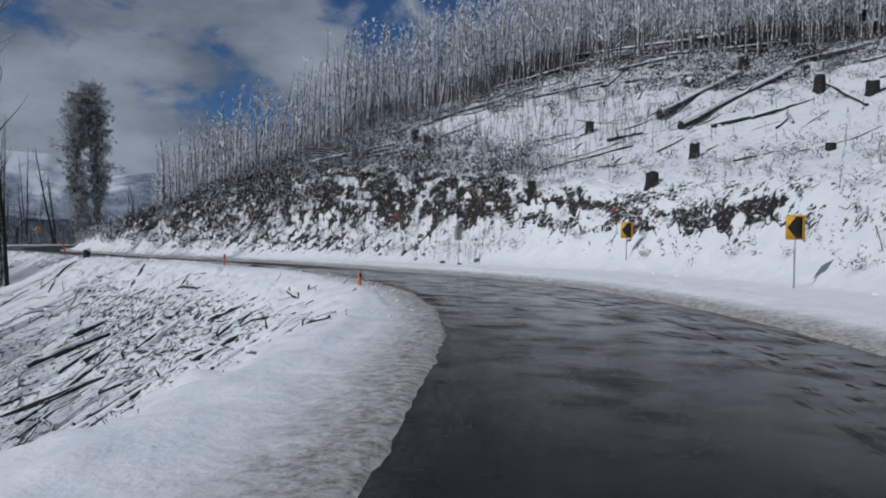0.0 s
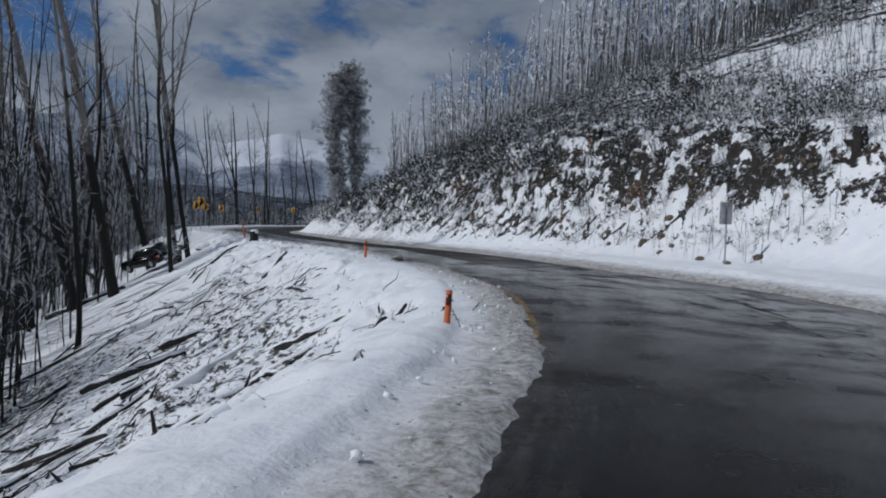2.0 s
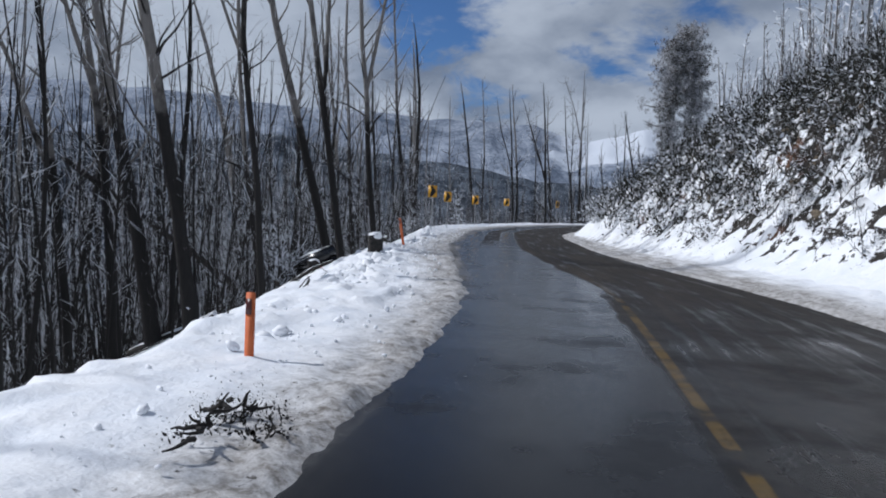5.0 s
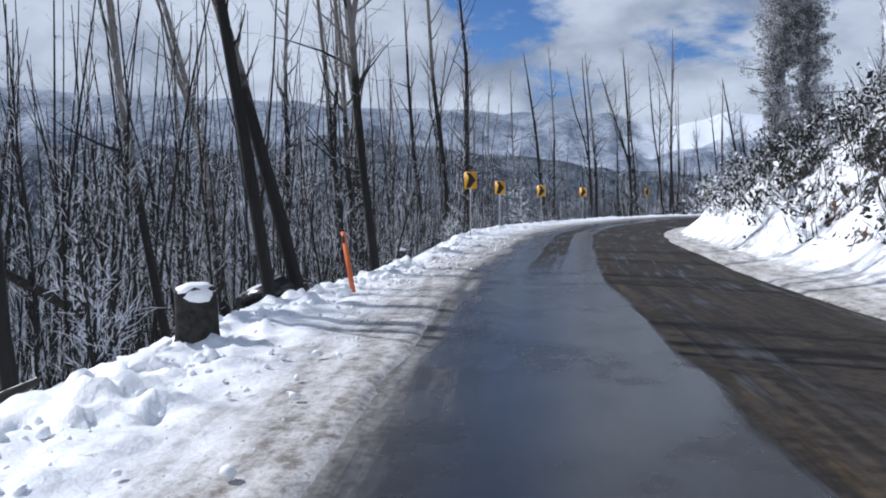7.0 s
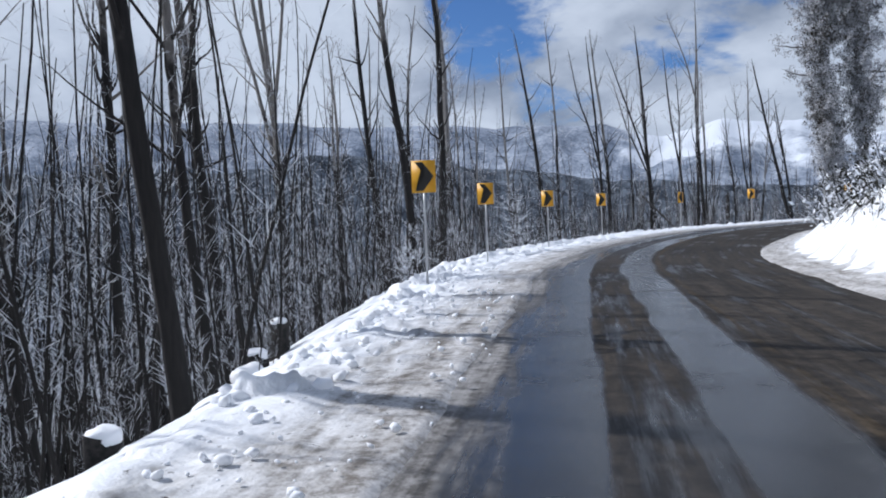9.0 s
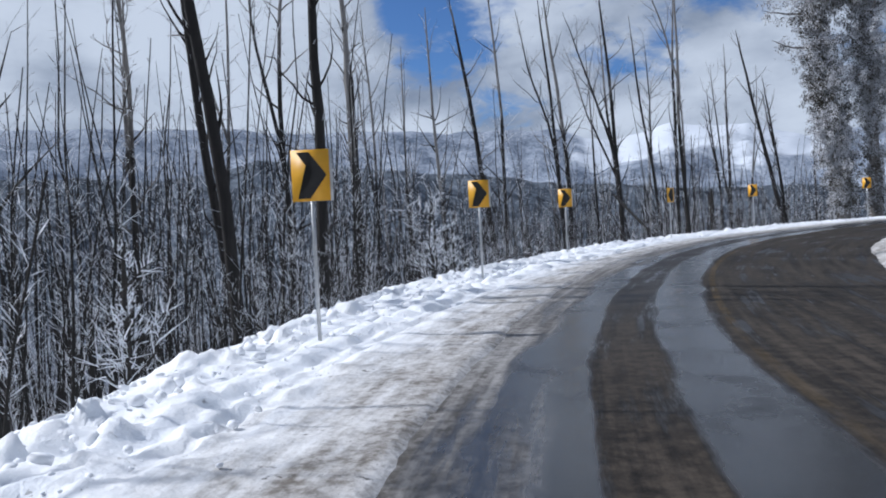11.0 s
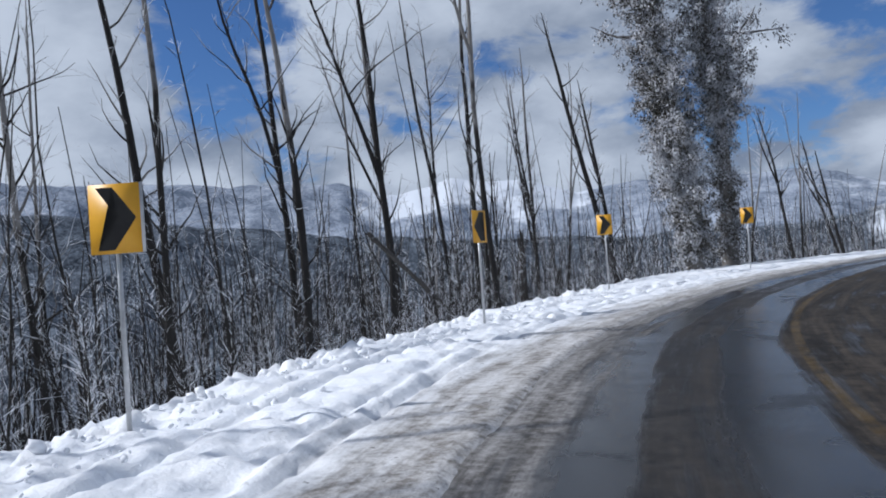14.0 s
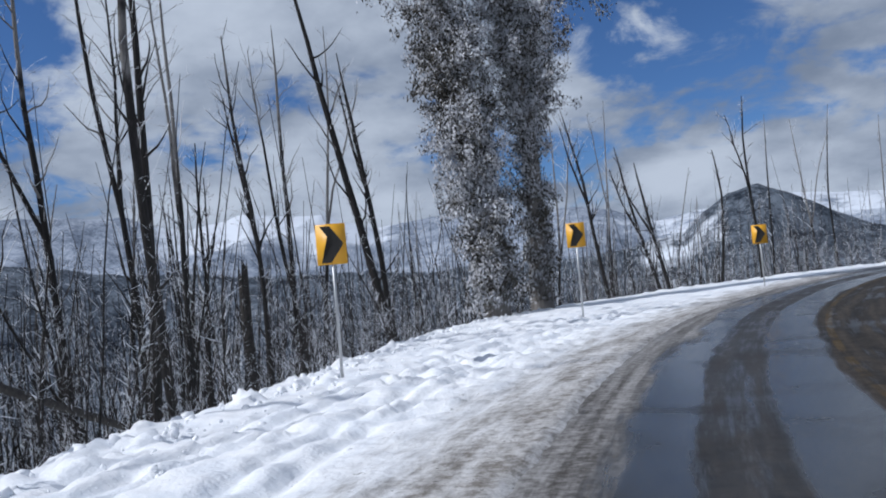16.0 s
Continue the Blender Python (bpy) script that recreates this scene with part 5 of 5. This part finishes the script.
# rough growth over the cleared hillside: tufts, slash under the wood, shrubs on the top of the bank
HILL = np.random.default_rng(71)
WOOD_EDGE = [(-30, 72), (10, 64), (35, 55), (50, 44), (58, 34), (63, 26), (72, 19), (80, 14), (118, 11)]
x, y, s, d = scatter(HILL, 4200, (-15, 66), (5.5, 60), 1, 0.8)
ok = value_noise(x, y, 5.0, 81, 3) + HILL.normal(0, 0.25, len(x)) > 0.02
thicket("hill_tufts", "small dark tufts poking through the snow of the hillside", TUFTS, x[ok], y[ok], (BUSH,), 0.7, 2.4, HILL)
x, y, s, d = scatter(HILL, 5200, (-20, 72), (14, 66), 1, 0.8)
up = (d - right_edge(s)) / table(s, WOOD_EDGE)
ok = (up < 1.05) & (up + 0.22 * value_noise(x, y, 8.0, 83, 3) + HILL.normal(0, 0.10, len(x)) > 0.66)
thicket("hill_slash", "dark slash and scrub heaped below the hill wood", BUSHES, x[ok], y[ok], (SCRUB,), 0.8, 2.4, HILL)
x, y, s, d = scatter(HILL, 4400, (44, 104), (1.8, 15), 1, 1.1)
ok = (HILL.uniform(0, 1, len(x)) < table(s, [(50, 0.25), (60, 0.8), (70, 1.0), (104, 1.0)])) & (d - right_edge(s) > table(s, [(44, 6.0), (54, 4.7), (62, 3.9), (72, 3.0), (80, 2.4), (90, 1.8)]) + HILL.normal(0.3, 0.9, len(x)))
kind = HILL.uniform(0, 1, len(x)) < 0.5
thicket("bank_top_shrubs", "waist-high rimed shrubs crowding the top of the bank", LOW, x[ok & kind], y[ok & kind], (STEM, SCRUB), 0.32, 0.85, HILL)
thicket("bank_top_heath", "rounded dark heath with snow on the top of the bank", BUSHES, x[ok & ~kind], y[ok & ~kind], (BUSH,), 1.0, 2.2, HILL, sink=-0.15)

debris = Build()
x, y, s, d = scatter(HILL, 420, (-10, 78), (12, 64), 1, 0.7)
up = (d - right_edge(s)) / table(s, WOOD_EDGE)
for i in np.flatnonzero((up > 0.62) & (up < 1.0)):
    a, g = HILL.normal(0.45, 0.35), HILL.uniform(0.05, 0.15)
    l = bent(HILL, (x[i], y[i], 0), (np.cos(a), np.sin(a), 0), HILL.uniform(2.5, 8.0), 5, 0.07)
    l[:, 2] = height(l[:, 0], l[:, 1]) + g + np.abs(HILL.normal(0, 0.15, len(l)))
    debris.tube(l, np.linspace(g, g * 0.4, 5), 6)
x, y, s, d = scatter(RNG, 480, (0, 80), (11, 52), 1, 0.8)
for i in range(len(x)):
    a, g = RNG.normal(0.5, 0.6), RNG.uniform(0.02, 0.09)
    l = bent(RNG, (x[i], y[i], 0), (np.cos(a), np.sin(a), 0), RNG.uniform(0.8, 4.5), 4, 0.08)
    l[:, 2] = height(l[:, 0], l[:, 1]) + g * 0.8
    debris.tube(l, (g, g * 0.9, g * 0.8, g * 0.5), 5)
tagged(new("felled_branches", debris.mesh("felled_branches", LOG)), "dark felled branches lying over the cleared hillside", "debris", kind="stuff")

def seedling(x, y, size, lift=0.0):
    """A young gum shoot: a bent stem with narrow drooping leaves."""
    rng = np.random.default_rng(int(abs(x * 91 + y * 43) * 10))
    root = new("seedling")
    root.location = (x, y, float(height(x, y)) + lift)
    stem = bent(rng, (0, 0, -0.1), (rng.normal(0, 0.5), rng.normal(0, 0.5), 1), size + 0.1, 6, 0.22)
    part("stem", Build().tube(stem, np.linspace(0.008, 0.003, 6), 5), CHAR, root)
    leaves = Build()
    for i in range(18):
        o = between(stem, rng.uniform(0.3, 1.0))
        a = rng.uniform(0, 2 * np.pi)
        way = np.array([np.cos(a), np.sin(a), rng.uniform(-0.9, 0.25)])
        tip = o + way * size * rng.uniform(0.16, 0.30)
        wide = np.cross(way, (0, 0, 1)) * size * 0.045
        mid = o * 0.5 + tip * 0.5 + (0, 0, 0.012)
        leaves.add([o, mid + wide, tip, mid - wide], [[0, 1, 2, 3]])
    tagged(part("leaves", leaves, SEEDLING, root, "narrow dark leaves", False), kind="stuff")
    return tagged(root, "dark-leaved gum seedling poking out of shoulder snow", "plant", "seedlings on the shoulder")


SEEDLING = plain_material("dark_gum_leaf", (0.018, 0.022, 0.014), (0.05, 0.052, 0.038), 9.0, 0.5)
for x, y, size in ((-3.7, 28.9, 0.42), (-3.2, 29.3, 0.30), (-2.75, 27.3, 0.40), (-4.75, 29.3, 0.40), (-2.75, 23.6, 0.42), (-3.1, 26.2, 0.26), (-1.95, 16.4, 0.24), (-7.3, 36.6, 0.30), (-5.4, 31.6, 0.26), (-3.9, 24.5, 0.3)):
    seedling(x, y, size * 0.62, 0.06)


def torn_bush(x, y, size):
    """A heap of dark uprooted scrub lying on the snow."""
    rng = np.random.default_rng(int(abs(x * 91 + y * 43) * 10))
    root = new("torn_bush")
    root.location = (x, y, float(height(x, y)) + 0.05)
    for _ in range(7):
        a = rng.uniform(0, 2 * np.pi)
        l = bent(rng, (rng.normal(0, 0.1), rng.normal(0, 0.1), 0), (np.cos(a), np.sin(a), rng.uniform(0.0, 0.5)), size * rng.uniform(0.5, 1.0), 5, 0.25)
        part("branch", Build().tube(l, np.linspace(0.022, 0.006, 5), 5), CHAR, root)
    b = Build()
    for _ in range(3):
        b.place(bush(rng, size * 0.42, 18, 8)[0], pose(rng.normal(0, 0.15), rng.normal(0, 0.15), 0.03, 0, 0, rng.uniform(0, 360)))
    tagged(part("leaves", b, CHAR, root, "dark withered leaves", False), kind="stuff")
    return tagged(root, "dark uprooted bush lying on the snowy shoulder", "plant")


torn_bush(-10.2, 41.9, 0.34)
torn_bush(-9.75, 41.6, 0.28)

# rocks in the cut
rocks = [bmesh.new() for _ in range(4)]
ROCKS = []
for k, bm in enumerate(rocks):
    bmesh.ops.create_icosphere(bm, subdivisions=2, radius=1.0)
    for v in bm.verts:
        v.co *= 1 + 0.45 * noise.noise(v.co * 1.3 + Vector((k * 9.1, 0, 0)))
        v.co.z *= 0.75
    me = bpy.data.meshes.new("rock")
    bm.to_mesh(me)
    bm.free()
    me.materials.append(ROCK)
    ROCKS.append(me)
x, y, s, d = scatter(RNG, 150, (42, 92), (3.4, 7.0), 1, 1.0)
keep = RNG.uniform(0, 1, len(x)) < table(s, [(-5, 0.4), (30, 0.5), (50, 1.0), (75, 1.0), (92, 0.2)])
x, y = x[keep], y[keep]
z = height(x, y)
for i in range(len(x)):
    ob = new("rock", ROCKS[int(RNG.integers(4))])
    g = RNG.uniform(0.07, 0.24)
    ob.matrix_world = pose(x[i], y[i], z[i] + g * 0.1, RNG.uniform(-30, 30), RNG.uniform(-30, 30), RNG.uniform(0, 360)) @ Matrix.Diagonal((g, g * RNG.uniform(0.6, 1), g, 1))
    tagged(ob, "brown rock showing through the snow of the bank", "rock", "rocks in the cut bank")


# clods of ploughed snow along the crest of the verge
clods = Build()
CLODS = []
for k in range(5):
    bm = bmesh.new()
    bmesh.ops.create_icosphere(bm, subdivisions=1, radius=1.0)
    for v in bm.verts:
        v.co *= 1 + 0.5 * noise.noise(v.co * 1.6 + Vector((k * 5.3, 2, 0)))
        v.co.z *= 0.7
    CLODS.append(Build().add([v.co[:] for v in bm.verts], [[*(v.index for v in f.verts), f.verts[2].index] for f in bm.faces]))
    bm.free()
x, y, s, d = scatter(RNG, 3600, (48, 168), (-2.6, 0.5), -1, 0.6)
z = height(x, y)
for i in range(len(x)):
    g = (0.025 + 0.10 * RNG.uniform(0, 1) ** 3) * (0.5 if LEFT_EDGE - d[i] - verge_width(s[i]) < -0.7 else 1.0)
    clods.place(CLODS[int(RNG.integers(5))], pose(x[i], y[i], z[i] + g * 0.3 - 0.02, RNG.uniform(-40, 40), RNG.uniform(-40, 40), RNG.uniform(0, 360)) @ Matrix.Diagonal((g, g * RNG.uniform(0.6, 1), g, 1)))
lumps = Build()
x, y, s, d = scatter(RNG, 1500, (5, 56), (0.9, 14), -1, 0.9)
z = height(x, y)
for i in range(len(x)):
    g = 0.05 + 0.22 * RNG.uniform(0, 1) ** 2.5
    lumps.place(CLODS[int(RNG.integers(5))], pose(x[i], y[i], z[i] + g * 0.25, RNG.uniform(-30, 30), RNG.uniform(-30, 30), RNG.uniform(0, 360)) @ Matrix.Diagonal((g * RNG.uniform(0.8, 1.8), g, g * 0.8, 1)))
x, y, s, d = scatter(HILL, 2600, (-10, 70), (4.5, 45), 1, 0.9)
z = height(x, y)
for i in range(len(x)):
    g = 0.06 + 0.20 * HILL.uniform(0, 1) ** 2.5
    lumps.place(CLODS[int(HILL.integers(5))], pose(x[i], y[i], z[i] + g * 0.1, HILL.uniform(-30, 30), HILL.uniform(-30, 30), HILL.uniform(0, 360)) @ Matrix.Diagonal((g * HILL.uniform(0.8, 1.8), g, g * 0.8, 1)))
tagged(new("snow_lumps", lumps.mesh("snow_lumps", CAP)), "soft lumps of snow caught among sticks and tufts", "snow", kind="stuff")
x, y, s, d = scatter(HILL, 1500, (16, 56), (-1.6, 3.5), -1, 0.8)
z = height(x, y)
for i in range(len(x)):
    g = 0.012 + 0.05 * HILL.uniform(0, 1) ** 4
    clods.place(CLODS[int(HILL.integers(5))], pose(x[i], y[i], z[i] + g * 0.1, HILL.uniform(-40, 40), HILL.uniform(-40, 40), HILL.uniform(0, 360)) @ Matrix.Diagonal((g, g * HILL.uniform(0.6, 1), g, 1)))
tagged(new("snow_clods", clods.mesh("snow_clods", CAP, False)), "broken clods of ploughed snow along the verge", "snow", kind="stuff")

# ---------------------------------------------------------------- signs and posts


def chevron_sign(x, y, z_mid, face, point, base=None, rear=False):
    """Curve marker: plate 0.6 x 0.8 m on a pole. face: degrees of the way it looks (0: towards -y); point: +1 for an arrow to its reader's right."""
    ground = float(height(x, y)) if base is None else base
    root = new("chevron_sign")
    root.matrix_world = pose(x, y, ground, 0, 0, face)
    zc = z_mid - ground
    pole = bmesh.new()
    bmesh.ops.create_cone(pole, cap_ends=True, segments=14, radius1=0.03, radius2=0.03, depth=zc + 0.75, matrix=Matrix.Translation((0, 0.035, (zc + 0.75) / 2 - 0.4)))
    part("pole", pole, STEEL, root, "galvanised steel pole")
    plate = part("plate", box_bm(0.60, 0.012, 0.80, 0.005, (0, -0.006, zc)), YELLOW, root, "yellow reflective plate")
    part("backing", box_bm(0.59, 0.004, 0.79, 0.001, (0, 0.003, zc)), STEEL, root, "bare grey back of the plate")
    arrow = bmesh.new()
    w = 0.17
    pts = [(-0.21, 0.36), (-0.21 + w * 1.15, 0.36), (0.25, 0.0), (-0.21 + w * 1.15, -0.36), (-0.21, -0.36), (0.25 - w * 1.25, 0.0)]
    vs = [arrow.verts.new((u * point, -0.0165, zc + v)) for u, v in pts]
    if point < 0:
        vs = vs[::-1]
    f = arrow.faces.new(vs[:])
    bmesh.ops.triangulate(arrow, faces=[f])
    ex = bmesh.ops.extrude_face_region(arrow, geom=arrow.faces[:])
    bmesh.ops.translate(arrow, vec=(0, 0.003, 0), verts=[v for v in ex["geom"] if isinstance(v, bmesh.types.BMVert)])
    bmesh.ops.recalc_face_normals(arrow, faces=arrow.faces[:])
    part("chevron", arrow, BLACK, plate, "black arrow marking", False)
    for dz in (-0.22, 0.22):
        part("bracket", box_bm(0.30, 0.02, 0.05, 0.004, (0, 0.012, zc + dz)), STEEL, root)
    if rear:
        back = part("rear_plate", box_bm(0.60, 0.010, 0.80, 0.004), STEEL, root, "bare grey back of a second plate")
        back.matrix_local = pose(0.07, 0.10, zc, 0, 0, -24)
    return tagged(root, "yellow curve sign with black chevron on steel pole in snow", "road sign", "curve markers along the bend")


SIGNS = [(-44.6, 75.7, 3.15, 50), (-51.16, 83.48, 2.98, 47), (-57.19, 92.98, 2.95, 41), (-63.11, 104.09, 3.0, 31), (-66.69, 128.41, 3.37, 13), (-63.69, 140.29, 3.65, 9), (-57.41, 150.64, 3.4, -4)]
for x, y, z, face in SIGNS:
    chevron_sign(x, y, z, face, 1, rear=50 > y - 60 > 20)
chevron_sign(-64.88, 115.35, 3.1, 87, -1)
chevron_sign(11.55, 25.65, 2.62, -12, -1)
chevron_sign(9.15, 39.0, 2.80, -2, -1)


def guide_post(x, y, tilt=(0, 0), tall=0.95, base=None):
    root = new("guide_post")
    z = float(height(x, y)) if base is None else base
    root.matrix_world = pose(x, y, z, tilt[0], tilt[1], 20)
    part("stake", box_bm(0.10, 0.045, tall + 0.3, 0.008, (0, 0, tall / 2 - 0.15)), ORANGE, root)
    part("reflector", box_bm(0.075, 0.006, 0.16, 0.002, (0, -0.027, tall - 0.14)), REFLECTOR, root, "dark red reflector patch")
    return tagged(root, "weathered orange guide post standing in roadside snow", "guide post", "guide posts along the road")


chevron_sign(0.9, 46.4, 2.6, -135, 1)
guide_post(-2.86, 26.98, (0, 2), 0.88, -0.05)
guide_post(-12.05, 43.15, (0, 0), 0.95, 0.15)
guide_post(-28.74, 59.53, (0, -12), 0.99, 0.58)


def wheel(parent, x, y):
    tyre = bmesh.new()
    bmesh.ops.create_cone(tyre, cap_ends=True, segments=28, radius1=0.33, radius2=0.33, depth=0.20, matrix=pose(x, y, 0.33, 0, 90, 0))
    bmesh.ops.bevel(tyre, geom=[e for e in tyre.edges if e.calc_face_angle(0) > 1.0], offset=0.04, segments=2, affect="EDGES")
    w = part("wheel", tyre, DARK_METAL, parent, "black rubber tyre")
    rim = bmesh.new()
    bmesh.ops.create_cone(rim, cap_ends=True, segments=20, radius1=0.20, radius2=0.17, depth=0.06, matrix=pose(x + 0.09 * (1 if x > 0 else -1), y, 0.33, 0, 90 if x > 0 else -90, 0))
    part("rim", rim, STEEL, w, "grey steel rim")


def stranded_car(x, y, z):
    """A black car that has slid over the edge: tail towards the road, nose down the slope. Its y runs forward from the tail."""
    root = new("stranded_car")
    root.matrix_world = pose(x, y, z, 0, 0, 84) @ pose(0, 0, 0, -13, -21, 0)
    lower = box_bm(1.74, 4.1, 0.62, 0.0, (0, 2.05, 0.56))
    for v in lower.verts:
        if v.co.z > 0.6:
            v.co.x *= 0.95
            v.co.y = 2.05 + (v.co.y - 2.05) * 0.98
    bmesh.ops.bevel(lower, geom=lower.edges[:], offset=0.07, segments=3, affect="EDGES")
    part("body", lower, PAINT, root)
    cabin = box_bm(1.60, 2.7, 0.62, 0.0, (0, 1.50, 1.15))
    for v in cabin.verts:
        if v.co.z > 1.2:
            v.co.x *= 0.80
            v.co.y = v.co.y + (0.22 if v.co.y < 1 else -0.70)
    bmesh.ops.bevel(cabin, geom=cabin.edges[:], offset=0.06, segments=3, affect="EDGES")
    part("cabin", cabin, PAINT, root)
    part("rear_window", box_bm(1.10, 0.02, 0.36, 0.008, (0, 0, 0)), GLASS, root, "dark rear window").matrix_local = pose(0, 0.245, 1.16, -19, 0, 0)
    for side in (-1, 1):
        lamp = part("tail_lamp", box_bm(0.30, 0.05, 0.17, 0.015, (side * 0.66, 0.035, 0.72)), RED, root, "red and white tail lamp")
        part("reversing_lamp", box_bm(0.09, 0.056, 0.13, 0.01, (side * 0.58, 0.032, 0.72)), CAP, lamp, "white lamp half")
        part("roof_rail", box_bm(0.035, 1.5, 0.05, 0.012, (side * 0.58, 1.35, 1.49)), STEEL, root)
        for y0 in (0.78, 3.30):
            wheel(root, side * 0.76, y0)
    bumper = part("bumper", box_bm(1.70, 0.16, 0.22, 0.05, (0, 0.02, 0.40)), DARK_METAL, root)
    part("reflector", box_bm(0.16, 0.012, 0.05, 0.004, (0.68, -0.066, 0.42)), RED, bumper, "red reflector strip")
    part("number_plate", box_bm(0.37, 0.014, 0.12, 0.004, (0, -0.066, 0.44)), CAP, bumper, "pale blank plate")
    snow = bmesh.new()
    bmesh.ops.create_icosphere(snow, subdivisions=3, radius=1.0)
    for v in snow.verts:
        k = 1 + 0.3 * noise.noise(v.co * 2.1)
        v.co = Vector((v.co.x * 0.50 * k - 0.10, 1.5 + v.co.y * 0.9 * k, 1.44 + max(v.co.z, 0.0) * 0.10 * k))
    part("snow_cap", snow, CAP, root, "snow on the roof")
    return tagged(root, "black car stranded nose down below the snowy verge", "car")


def snowy_boulder(x, y, z, size):
    root = new("boulder")
    root.location = (x, y, z)
    for name, mat, k0, label in (("stone", ROCK, 1.0, ""), ("snow_cap", CAP, 1.12, "thick cap of snow")):
        bm = bmesh.new()
        bmesh.ops.create_icosphere(bm, subdivisions=3, radius=1.0)
        for v in bm.verts:
            k = k0 + 0.38 * noise.noise(v.co * 1.5 + Vector((x, y, 0)))
            v.co = Vector((v.co.x * k * size, v.co.y * k * size * 0.7, (max(v.co.z, -0.15) if label else v.co.z) * k * size * 0.75))
        part(name, bm, mat, root, label)
    return tagged(root, "boulder under a thick cap of snow on the edge", "rock")


DARK_METAL = plain_material("black_metal", (0.010, 0.010, 0.011), (0.03, 0.03, 0.032), 6.0, 0.45, 0.3, 0.01)
RED = plain_material("red_reflector", (0.45, 0.02, 0.015), (0.55, 0.04, 0.03), 8.0, 0.4, 0.0, 0.002)
PAINT = plain_material("black_car_paint", (0.006, 0.006, 0.007), (0.014, 0.014, 0.015), 1.5, 0.22, 0.0, 0.001)
GLASS = plain_material("dark_car_glass", (0.010, 0.011, 0.012), (0.016, 0.017, 0.018), 1.0, 0.08, 0.0, 0.0)
stranded_car(-37.3, 62.55, -1.6)
snowy_boulder(-33.85, 61.95, -0.42, 0.52)
snowy_boulder(-41.9, 69.7, float(height(-41.9, 69.7)), 0.38)
